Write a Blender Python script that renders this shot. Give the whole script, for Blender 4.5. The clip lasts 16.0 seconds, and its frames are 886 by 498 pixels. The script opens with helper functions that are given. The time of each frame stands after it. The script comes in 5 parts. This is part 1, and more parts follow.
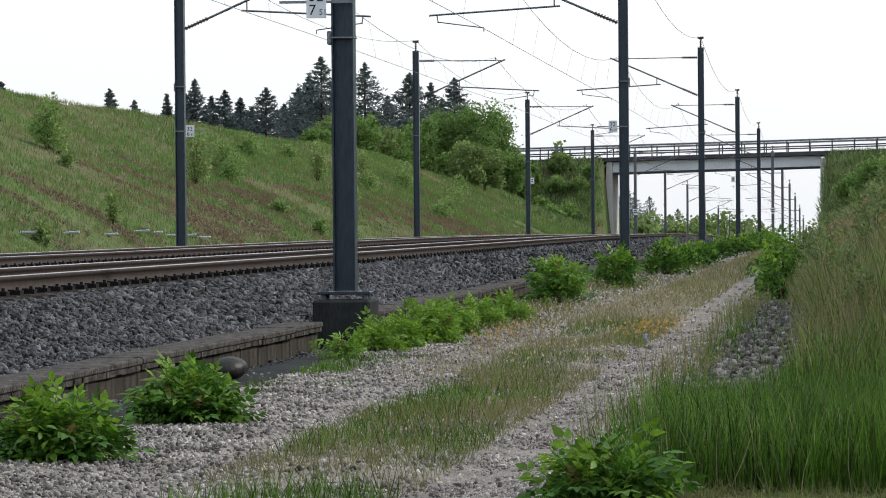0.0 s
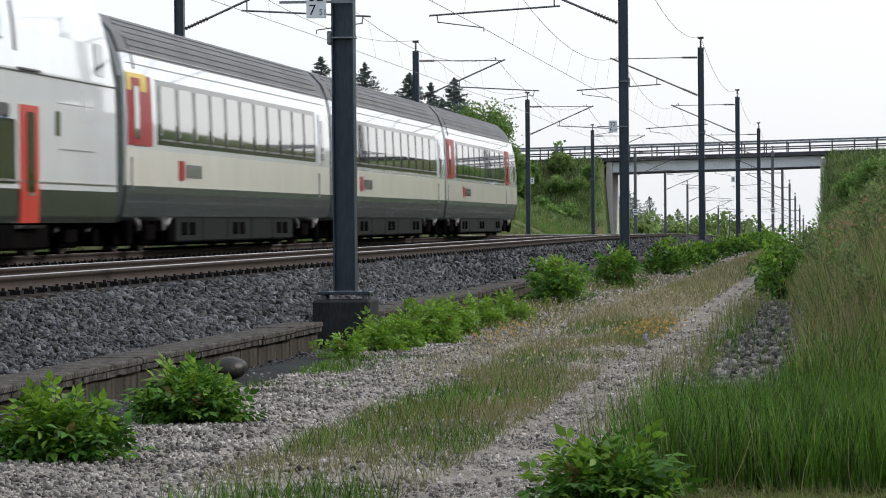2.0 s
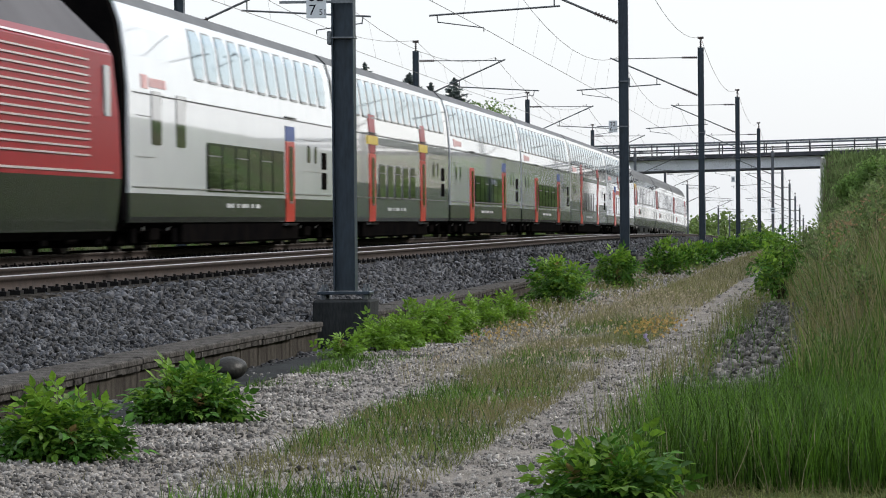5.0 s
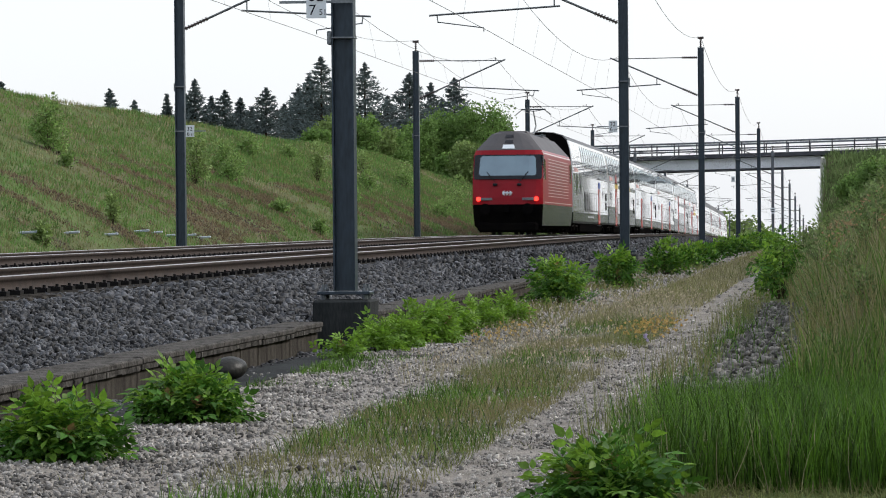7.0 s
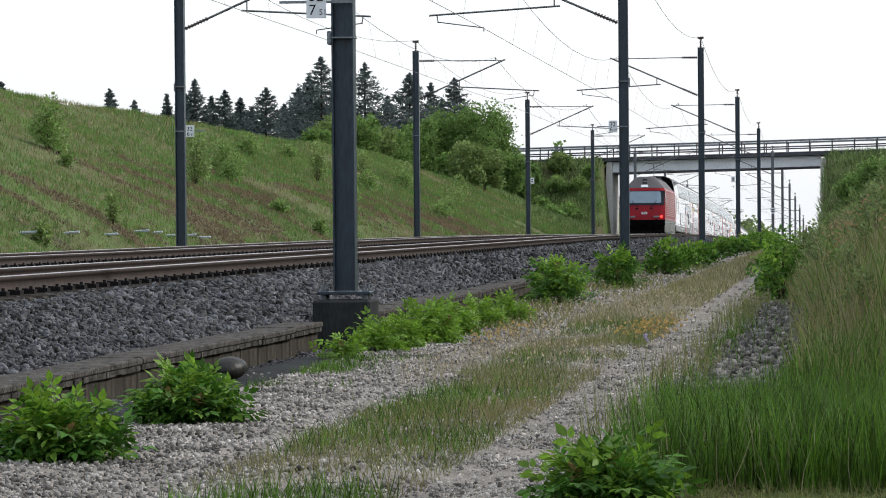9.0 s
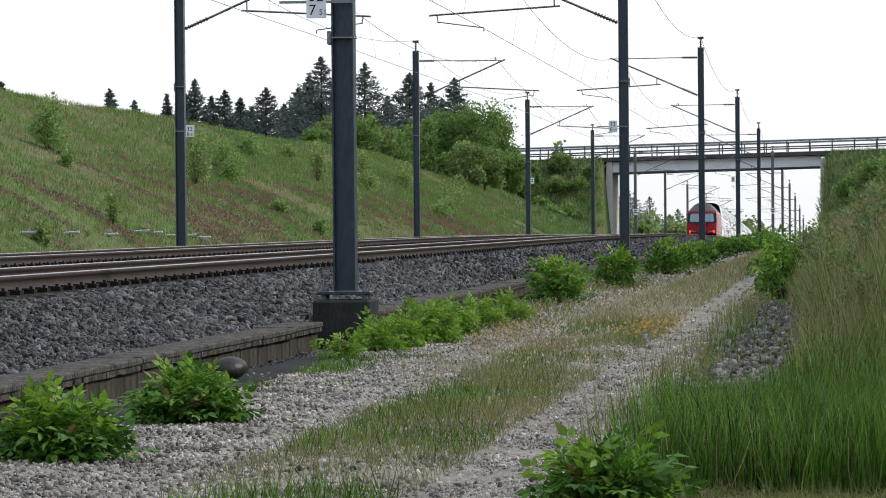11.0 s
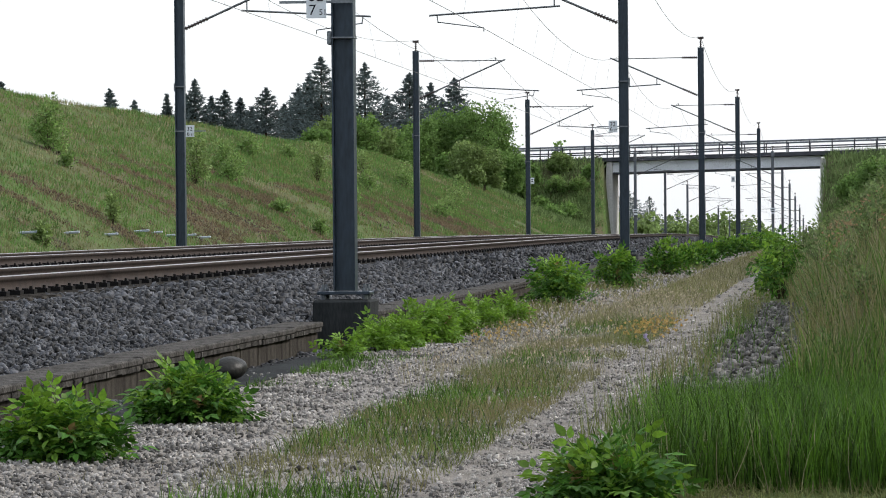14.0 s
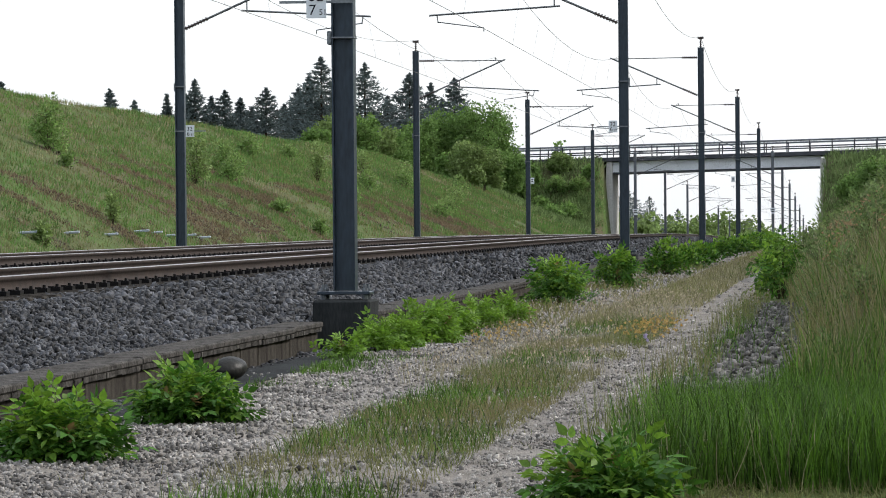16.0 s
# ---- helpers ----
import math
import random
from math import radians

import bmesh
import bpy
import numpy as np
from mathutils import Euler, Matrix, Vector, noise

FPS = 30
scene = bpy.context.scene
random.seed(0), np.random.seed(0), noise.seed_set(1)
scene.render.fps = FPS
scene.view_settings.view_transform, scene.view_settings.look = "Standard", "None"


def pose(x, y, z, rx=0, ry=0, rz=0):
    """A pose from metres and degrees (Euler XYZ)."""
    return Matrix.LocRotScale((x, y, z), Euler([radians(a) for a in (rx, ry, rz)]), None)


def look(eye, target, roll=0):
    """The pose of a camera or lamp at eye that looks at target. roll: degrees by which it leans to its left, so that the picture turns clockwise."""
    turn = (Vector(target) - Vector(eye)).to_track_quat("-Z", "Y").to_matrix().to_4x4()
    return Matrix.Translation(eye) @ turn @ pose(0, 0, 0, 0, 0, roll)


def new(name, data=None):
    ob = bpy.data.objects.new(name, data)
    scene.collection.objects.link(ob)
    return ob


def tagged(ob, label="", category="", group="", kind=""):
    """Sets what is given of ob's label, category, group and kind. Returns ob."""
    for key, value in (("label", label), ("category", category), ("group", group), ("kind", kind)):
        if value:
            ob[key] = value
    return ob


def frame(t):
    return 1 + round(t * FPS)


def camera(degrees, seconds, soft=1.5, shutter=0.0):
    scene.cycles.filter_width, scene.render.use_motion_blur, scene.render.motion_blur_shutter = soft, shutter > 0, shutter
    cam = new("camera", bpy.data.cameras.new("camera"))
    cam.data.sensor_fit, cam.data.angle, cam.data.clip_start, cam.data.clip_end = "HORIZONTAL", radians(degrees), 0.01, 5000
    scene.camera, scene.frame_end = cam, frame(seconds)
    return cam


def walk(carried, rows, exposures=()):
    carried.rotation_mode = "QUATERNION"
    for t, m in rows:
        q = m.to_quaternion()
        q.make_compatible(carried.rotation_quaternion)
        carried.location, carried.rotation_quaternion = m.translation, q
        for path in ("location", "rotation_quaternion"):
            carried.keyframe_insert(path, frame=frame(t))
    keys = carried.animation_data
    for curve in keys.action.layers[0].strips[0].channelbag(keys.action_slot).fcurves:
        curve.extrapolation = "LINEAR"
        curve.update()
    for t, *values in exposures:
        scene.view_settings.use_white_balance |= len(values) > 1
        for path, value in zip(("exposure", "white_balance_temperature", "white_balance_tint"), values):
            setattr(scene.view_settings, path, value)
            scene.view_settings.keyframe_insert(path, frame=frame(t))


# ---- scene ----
DEG = 13.54
EYE = (0.0, 0.0, 0.471)
YAW, PITCH, ROLL = radians(6.0503), radians(0.4066), -0.4743
cam = camera(DEG, 16.0, soft=1.0, shutter=0.22)
AIM = (EYE[0] - math.sin(YAW) * math.cos(PITCH) * 100, EYE[1] + math.cos(YAW) * math.cos(PITCH) * 100,
       EYE[2] - math.sin(PITCH) * 100)
walk(cam, [(0.0, look(EYE, AIM, ROLL)), (16.0, look(EYE, AIM, ROLL))],
     exposures=[(0.0, 0.12), (2.0, 0.06), (4.0, 0.04), (6.5, 0.06), (8.5, 0.13), (11.5, 0.17), (16.0, 0.21)])

# ---- light: hazy bright sky, veiled sun ahead and to the right ----
SUN_EL, SUN_AZ = radians(33), radians(66)
world = bpy.data.worlds.new("hazy_sky")
scene.world = world
world.use_nodes = True
wn, wl = world.node_tree.nodes, world.node_tree.links
sky = wn.new("ShaderNodeTexSky")
sky.sky_type, sky.sun_disc = "NISHITA", False
sky.sun_elevation, sky.sun_rotation = SUN_EL, SUN_AZ
sky.air_density, sky.dust_density, sky.ozone_density = 1.0, 2.5, 1.5
haze = wn.new("ShaderNodeMix")
haze.data_type = "RGBA"
haze.inputs[0].default_value = 0.62
haze.inputs[7].default_value = (8.5, 8.85, 9.4, 1)
wl.new(sky.outputs[0], haze.inputs[6])
wl.new(haze.outputs[2], wn["Background"].inputs[0])
wn["Background"].inputs[1].default_value = 0.145
sun = new("sun", bpy.data.lights.new("sun", "SUN"))
sun.data.energy, sun.data.angle, sun.data.color = 2.05, radians(6), (1.0, 0.96, 0.91)
sun_way = Vector((math.sin(SUN_AZ) * math.cos(SUN_EL), math.cos(SUN_AZ) * math.cos(SUN_EL), math.sin(SUN_EL)))
sun.matrix_world = look(sun_way * 100, (0, 0, 0))

# ---- plan (metres; y runs along the line, z = 0 at the rail heads) ----
X_NEAR_MAST, X_FAR_MAST = -5.39, -16.79
X_NEAR, X_FAR = -8.60, -13.58          # track centres
Y_MAST, MAST_STEP = 40.67, 54.0
CREST, CURVE = 108.0, 6.0e-5
X_WALL, Z_WALL, Z_PATH = -5.30, -0.547, -0.84
Y_BRIDGE = 338.0


def prof(y):
    return -CURVE / 2 * max(0.0, y - CREST) ** 2 if y < 900 else -CURVE / 2 * 792 ** 2 - CURVE * 792 * (y - 900) * 0.15


def lerp(a, b, u):
    return a + (b - a) * max(0.0, min(1.0, u))


def smooth(a, b, x):
    u = max(0.0, min(1.0, (x - a) / (b - a)))
    return u * u * (3 - 2 * u)


def hill_top(y):
    """Height of the left bank over the rails."""
    return 5.6 - 1.6 * smooth(255, 315, y) - 6.2 * smooth(352, 420, y)


def road_ramp(x, y):
    """The embankment that carries the road up to the bridge."""
    return 7.5 + 0.021 * (x + 10.5) - max(0.0, abs(y - Y_BRIDGE) - 5.5) / 1.7


def cross(x, y):
    """Ground level over the rail level at (x, y)."""
    z = plain_cross(x, y)
    if abs(y - Y_BRIDGE) < 40:
        if x < -20.1:
            z = max(z, min(road_ramp(x, y), -0.75 + (-x - 20.15) * 14.0))
        elif x > -1.75:
            z = max(z, min(road_ramp(x, y), -0.8 + (x + 1.75) * 12.0))
    return z


def plain_cross(x, y):
    if x < -18.2:
        h = hill_top(y)
        foot = -0.75
        if h <= foot:
            return foot + (h - foot) * smooth(18.2, 40, -x)
        u = (-x - 18.2) / (2.1 * (h - foot))
        if u < 1:
            return foot + (h - foot) * (u + 0.03 * math.sin(u * 6.28))
        return h + 0.02 * (-x - 18.2 - 2.1 * (h - foot)) if -x < 90 else h + 0.6
    if x < -6.95:
        if x < -15.3:
            return lerp(-0.24, -0.75, (-15.3 - x) / 1.4)
        return -0.24
    if x < -5.68:
        return lerp(-0.24, -0.62, (x + 6.95) / 1.2)
    if x < -5.3:
        return -0.9
    z = Z_PATH - 0.03 * math.exp(-((x + 3.4) / 0.4) ** 2) - 0.03 * math.exp(-((x + 1.9) / 0.4) ** 2)
    x0 = 0.4 - 1.15 * smooth(22, 50, y)
    if x > x0:
        z += 0.72 * min(x - x0, 9.0 + 2.5 * smooth(250, 330, y)) * (1 - 0.97 * smooth(360, 430, y))
    return z


def ground_z(x, y):
    z = prof(y) + cross(x, y)
    if x < -19 or x > -1.0:
        z += 0.08 * noise.noise((x * 0.35, y * 0.2, 0)) + (0.4 * noise.noise((x * 0.05, y * 0.03, 5)) * smooth(23, 27, -x) if x < -23 else 0)
    elif x > -5.25:
        z += 0.025 * noise.noise((x * 1.4, y * 0.8, 0))
    return z


# ---- materials ----
def mat(name, a, b=None, scale=8.0, rough=0.8, bump=0.0, bump_scale=60.0, metal=0.0, fine=None, vary=0.0, stretch=(1, 1, 1),
        spec=0.5, translucent=0.0, coat=0.0, bias=0.5):
    """Two tones mixed by a coarse noise, a finer noise over it, bump, and a change of tone from piece to piece."""
    m = bpy.data.materials.new(name)
    m.use_nodes = True
    n, l = m.node_tree.nodes, m.node_tree.links
    p = n["Principled BSDF"]
    p.inputs["Roughness"].default_value, p.inputs["Metallic"].default_value = rough, metal
    p.inputs["Specular IOR Level"].default_value = spec
    p.inputs["Coat Weight"].default_value = coat
    b = b or tuple(c * 0.7 for c in a)
    geo = n.new("ShaderNodeNewGeometry")
    mapping = n.new("ShaderNodeMapping")
    mapping.inputs["Scale"].default_value = stretch
    tex = n.new("ShaderNodeTexCoord")
    l.new(tex.outputs["Object"], mapping.inputs["Vector"])
    coarse = n.new("ShaderNodeTexNoise")
    coarse.inputs["Scale"].default_value, coarse.inputs["Detail"].default_value = scale, 5
    l.new(mapping.outputs[0], coarse.inputs["Vector"])
    ramp = n.new("ShaderNodeMapRange")
    ramp.inputs[1].default_value, ramp.inputs[2].default_value = bias - 0.18, bias + 0.18
    l.new(coarse.outputs["Fac"], ramp.inputs[0])
    mix = n.new("ShaderNodeMix")
    mix.data_type = "RGBA"
    mix.inputs[6].default_value, mix.inputs[7].default_value = (*a, 1), (*b, 1)
    l.new(ramp.outputs[0], mix.inputs[0])
    grain = n.new("ShaderNodeTexNoise")
    grain.inputs["Scale"].default_value, grain.inputs["Detail"].default_value = bump_scale, 3
    l.new(mapping.outputs[0], grain.inputs["Vector"])
    tone = n.new("ShaderNodeMapRange")
    k = 0.25 if fine is None else fine
    tone.inputs[1].default_value, tone.inputs[2].default_value = 0.3, 0.7
    tone.inputs[3].default_value, tone.inputs[4].default_value = 1 - k, 1 + k
    l.new(grain.outputs["Fac"], tone.inputs[0])
    hsv = n.new("ShaderNodeHueSaturation")
    l.new(mix.outputs[2], hsv.inputs["Color"])
    if vary:
        isle = n.new("ShaderNodeMapRange")
        isle.inputs[3].default_value, isle.inputs[4].default_value = 1 - vary, 1 + vary
        l.new(geo.outputs["Random Per Island"], isle.inputs[0])
        mul = n.new("ShaderNodeMath")
        mul.operation = "MULTIPLY"
        l.new(isle.outputs[0], mul.inputs[0])
        l.new(tone.outputs[0], mul.inputs[1])
        l.new(mul.outputs[0], hsv.inputs["Value"])
    else:
        l.new(tone.outputs[0], hsv.inputs["Value"])
    l.new(hsv.outputs[0], p.inputs["Base Color"])
    if bump:
        bm = n.new("ShaderNodeBump")
        bm.inputs["Strength"].default_value, bm.inputs["Distance"].default_value = bump, 0.02
        l.new(grain.outputs["Fac"], bm.inputs["Height"])
        l.new(bm.outputs[0], p.inputs["Normal"])
    if translucent:
        tr = n.new("ShaderNodeBsdfTranslucent")
        l.new(hsv.outputs[0], tr.inputs["Color"])
        ms = n.new("ShaderNodeMixShader")
        ms.inputs[0].default_value = translucent
        l.new(p.outputs[0], ms.inputs[1])
        l.new(tr.outputs[0], ms.inputs[2])
        l.new(ms.outputs[0], n["Material Output"].inputs[0])
    return m


def glow(name, c, strength):
    m = bpy.data.materials.new(name)
    m.use_nodes = True
    p = m.node_tree.nodes["Principled BSDF"]
    p.inputs["Base Color"].default_value = p.inputs["Emission Color"].default_value = (*c, 1)
    p.inputs["Emission Strength"].default_value = strength
    return m


M = {}
M["soil"] = mat("soil", (0.10, 0.085, 0.055), (0.06, 0.08, 0.03), 0.5, 0.95, 0.5, 14, spec=0.08)
M["bank"] = mat("bank_turf", (0.082, 0.132, 0.038), (0.11, 0.095, 0.055), 0.16, 0.95, 0.8, 6.0, fine=0.35, spec=0.08)
M["field"] = mat("field", (0.07, 0.10, 0.03), (0.10, 0.10, 0.05), 0.05, 0.95, spec=0.08)
M["scree"] = mat("scree", (0.115, 0.094, 0.08), (0.06, 0.05, 0.043), 2.0, 0.95, 0.6, 20, vary=0.35, spec=0.08)
M["ballast"] = mat("ballast_stone", (0.086, 0.089, 0.098), (0.010, 0.0105, 0.012), 3.0, 0.6, 0.3, 60, vary=0.9, spec=0.25)
M["bed"] = mat("ballast_bed", (0.035, 0.034, 0.033), (0.018, 0.018, 0.018), 18, 0.95, 0.8, 35, spec=0.08)
M["gravel"] = mat("path_gravel", (0.30, 0.275, 0.245), (0.165, 0.15, 0.132), 3.0, 0.95, 0.7, 70, fine=0.35, spec=0.08)
M["pebble"] = mat("pebble", (0.39, 0.368, 0.342), (0.105, 0.098, 0.091), 2.0, 0.75, 0.2, 80, vary=0.75, spec=0.25)
M["rubble"] = mat("rubble", (0.225, 0.212, 0.20), (0.05, 0.047, 0.045), 2.0, 0.8, 0.3, 40, vary=0.65, spec=0.2)
M["concrete"] = mat("weathered_concrete", (0.080, 0.071, 0.060), (0.022, 0.019, 0.016), 3.2, 0.9, 0.4, 45, stretch=(1, 1.6, 0.35), fine=0.4, spec=0.08)
M["coping"] = mat("stained_coping", (0.105, 0.098, 0.09), (0.026, 0.024, 0.022), 8.0, 0.95, 0.6, 34, fine=0.6, spec=0.08)
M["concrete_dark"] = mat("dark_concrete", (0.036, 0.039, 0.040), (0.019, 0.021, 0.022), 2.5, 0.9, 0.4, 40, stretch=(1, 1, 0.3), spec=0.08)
M["concrete_pale"] = mat("pale_concrete", (0.60, 0.59, 0.57), (0.40, 0.39, 0.38), 0.7, 0.9, 0.3, 20, stretch=(1, 1, 0.25), spec=0.08)
M["girder"] = mat("white_girder", (0.78, 0.80, 0.84), (0.68, 0.70, 0.74), 0.5, 0.7, 0.1, 20)
M["edge"] = mat("bridge_edge", (0.085, 0.088, 0.10), (0.05, 0.052, 0.06), 0.8, 0.9, 0.2, 20, spec=0.08)
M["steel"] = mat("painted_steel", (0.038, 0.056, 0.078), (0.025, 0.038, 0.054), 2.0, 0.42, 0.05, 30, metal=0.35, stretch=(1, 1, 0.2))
# paler copy of the mast steel, with distance haze put into the colour
M["steel_hazed"] = mat("haze_paled_steel", (0.16, 0.175, 0.20), (0.11, 0.12, 0.14), 2.0, 0.5, 0.05, 30, metal=0.3, stretch=(1, 1, 0.2))
M["galv"] = mat("galvanised_steel", (0.22, 0.24, 0.26), (0.15, 0.16, 0.18), 4.0, 0.5, 0.1, 50, metal=0.6)
M["tube"] = mat("bracket_tube", (0.16, 0.17, 0.18), (0.10, 0.105, 0.11), 4.0, 0.5, 0, 50, metal=0.6)
M["insulator"] = mat("insulator", (0.055, 0.035, 0.03), (0.03, 0.02, 0.02), 6.0, 0.3)
M["wire"] = mat("wire", (0.22, 0.21, 0.20), (0.15, 0.15, 0.145), 6.0, 0.5, metal=0.5)
M["rust"] = mat("rusty_rail", (0.058, 0.043, 0.036), (0.036, 0.028, 0.025), 6.0, 0.8, 0.2, 60, spec=0.2)
M["railhead"] = mat("polished_rail", (0.42, 0.405, 0.39), (0.31, 0.295, 0.285), 3.0, 0.42, metal=0.85, stretch=(1, 0.05, 1))
M["clip"] = mat("rail_clip", (0.010, 0.010, 0.011), (0.02, 0.017, 0.015), 9.0, 0.6, spec=0.1)
M["sign"] = mat("sign_plate", (0.72, 0.76, 0.80), (0.66, 0.70, 0.74), 3.0, 0.5, fine=0.05)
M["black"] = mat("black_paint", (0.005, 0.006, 0.012), (0.008, 0.009, 0.014), 5.0, 0.25, spec=0.25)
M["bark"] = mat("bark", (0.09, 0.07, 0.05), (0.05, 0.04, 0.03), 8.0, 0.95, 0.6, 30, spec=0.08)
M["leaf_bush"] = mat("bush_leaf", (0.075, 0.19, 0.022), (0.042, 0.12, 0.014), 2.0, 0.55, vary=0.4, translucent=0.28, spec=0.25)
M["leaf_red"] = mat("red_shoot_leaf", (0.26, 0.20, 0.07), (0.20, 0.13, 0.06), 3.0, 0.55, vary=0.4, translucent=0.35, spec=0.3)
M["weed"] = mat("weed_leaf", (0.19, 0.26, 0.10), (0.12, 0.18, 0.065), 1.5, 0.65, vary=0.5, translucent=0.35, spec=0.15)
M["seed"] = mat("seed_head", (0.46, 0.33, 0.19), (0.36, 0.26, 0.16), 1.5, 0.85, vary=0.4, translucent=0.3, spec=0.08)
M["oat"] = mat("oat_head", (0.50, 0.44, 0.33), (0.40, 0.34, 0.24), 1.5, 0.7, vary=0.4, translucent=0.35, spec=0.2)
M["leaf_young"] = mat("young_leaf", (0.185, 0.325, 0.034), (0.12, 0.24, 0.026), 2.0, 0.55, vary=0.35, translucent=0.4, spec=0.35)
M["leaf_tree"] = mat("tree_leaf", (0.21, 0.34, 0.095), (0.15, 0.25, 0.07), 0.4, 0.6, vary=0.35, translucent=0.52, spec=0.3)
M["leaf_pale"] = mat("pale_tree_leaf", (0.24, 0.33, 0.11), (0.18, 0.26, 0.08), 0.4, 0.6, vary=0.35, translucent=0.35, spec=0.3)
# spruce tone lifted and blued to carry the distance haze in its colour
M["hazed_needle"] = mat("hazed_needle", (0.18, 0.22, 0.215), (0.125, 0.16, 0.16), 0.3, 0.9, vary=0.3, spec=0.05, translucent=0.42)
M["grass"] = mat("grass_blade", (0.10, 0.205, 0.020), (0.030, 0.072, 0.009), 1.4, 0.6, vary=0.75, translucent=0.35, spec=0.3)
M["bank_blade"] = mat("bank_grass", (0.132, 0.255, 0.06), (0.085, 0.165, 0.05), 0.12, 0.7, vary=0.4, translucent=0.35, spec=0.08)
M["hay"] = mat("dry_grass", (0.35, 0.315, 0.205), (0.25, 0.23, 0.135), 0.6, 0.8, vary=0.4, translucent=0.35, spec=0.08)
M["grass_grey"] = mat("verge_grass", (0.16, 0.19, 0.07), (0.22, 0.195, 0.095), 0.5, 0.8, vary=0.35, translucent=0.35, spec=0.08)
M["petal"] = mat("yellow_petal", (0.62, 0.45, 0.15), (0.52, 0.38, 0.14), 4.0, 0.6, vary=0.25, translucent=0.3)
M["petal_blue"] = mat("violet_petal", (0.50, 0.44, 0.62), (0.44, 0.38, 0.56), 4.0, 0.6, translucent=0.3)


# ---- mesh helpers ----
def mesh_of(name, v, f, material=None, smooth_shade=False):
    """A mesh from numpy arrays; f: a list of (n, k) index arrays."""
    me = bpy.data.meshes.new(name)
    v = np.asarray(v, dtype=np.float32)
    f = [np.asarray(a, dtype=np.int32) for a in (f if isinstance(f, list) else [f])]
    me.vertices.add(len(v))
    me.vertices.foreach_set("co", v.ravel())
    loops = np.concatenate([a.ravel() for a in f])
    sizes = np.concatenate([np.full(len(a), a.shape[1]) for a in f])
    me.loops.add(len(loops))
    me.loops.foreach_set("vertex_index", loops)
    me.polygons.add(len(sizes))
    me.polygons.foreach_set("loop_start", np.concatenate([[0], np.cumsum(sizes)[:-1]]).astype(np.int32))
    me.polygons.foreach_set("loop_total", sizes.astype(np.int32))
    if smooth_shade:
        me.polygons.foreach_set("use_smooth", np.ones(len(sizes), dtype=bool))
    me.update(calc_edges=True)
    me.validate()
    if material:
        me.materials.append(material)
    return me


def part(name, bm, material, parent, label="", smooth_shade=False):
    """Links a bmesh (or a ready mesh) as one object under a thing or a part."""
    if isinstance(bm, bpy.types.Mesh):
        me = bm
    else:
        me = bpy.data.meshes.new(name)
        bm.normal_update()
        bm.to_mesh(me)
        bm.free()
        for m in material if isinstance(material, (list, tuple)) else [material]:
            me.materials.append(m)
        if smooth_shade:
            me.polygons.foreach_set("use_smooth", [True] * len(me.polygons))
    ob = new(name, me)
    ob.parent = parent
    if label:
        tagged(ob, label)
    return ob


def thing(name, label, category, at=None, group="", kind=""):
    ob = new(name)
    ob.empty_display_size = 0.2
    if at is not None:
        ob.matrix_world = at
    return tagged(ob, label, category, group, kind)


def box(bm, x0, x1, y0, y1, z0, z1, bevel=0.0, mat_index=0):
    """A box with optional bevelled edges, added to bm."""
    g = bmesh.ops.create_cube(bm, size=1)
    vs = g["verts"]
    for v in vs:
        v.co = Vector((x0 + (v.co.x + 0.5) * (x1 - x0), y0 + (v.co.y + 0.5) * (y1 - y0), z0 + (v.co.z + 0.5) * (z1 - z0)))
    fs = {f for v in vs for f in v.link_faces}
    if bevel:
        r = bmesh.ops.bevel(bm, geom=list({e for v in vs for e in v.link_edges}), offset=bevel, segments=1, affect="EDGES")
        fs = {f for f in fs if f.is_valid} | set(r["faces"])
    for f in fs:
        f.material_index = mat_index
    return bm


def boxes(*dims, bevel=0.0):
    bm = bmesh.new()
    for d in dims:
        box(bm, *d, bevel=bevel)
    return bm


def rod(bm, a, b, r, r2=None, seg=8, mat_index=0):
    """A round bar from a to b."""
    a, b = Vector(a), Vector(b)
    way = b - a
    g = bmesh.ops.create_cone(bm, cap_ends=True, segments=seg, radius1=r, radius2=r if r2 is None else r2, depth=way.length)
    m = Matrix.Translation((a + b) / 2) @ way.to_track_quat("Z", "Y").to_matrix().to_4x4()
    bmesh.ops.transform(bm, matrix=m, verts=g["verts"])
    for f in {f for v in g["verts"] for f in v.link_faces}:
        f.material_index = mat_index
    return bm


def tube_path(name, pts, r, seg=5):
    """A tube along points, as a mesh."""
    pts = np.array(pts, dtype=float)
    d = np.gradient(pts, axis=0)
    d /= np.linalg.norm(d, axis=1)[:, None]
    side = np.cross(d, (0, 0, 1.0))
    side /= np.maximum(np.linalg.norm(side, axis=1), 1e-6)[:, None]
    up = np.cross(side, d)
    a = np.arange(seg) * 2 * math.pi / seg
    v = (pts[:, None] + r * (np.cos(a)[None, :, None] * side[:, None] + np.sin(a)[None, :, None] * up[:, None])).reshape(-1, 3)
    n = len(pts)
    i, j = np.meshgrid(np.arange(n - 1), np.arange(seg), indexing="ij")
    q = np.stack([i * seg + j, i * seg + (j + 1) % seg, (i + 1) * seg + (j + 1) % seg, (i + 1) * seg + j], -1).reshape(-1, 4)
    return mesh_of(name, v, [q])


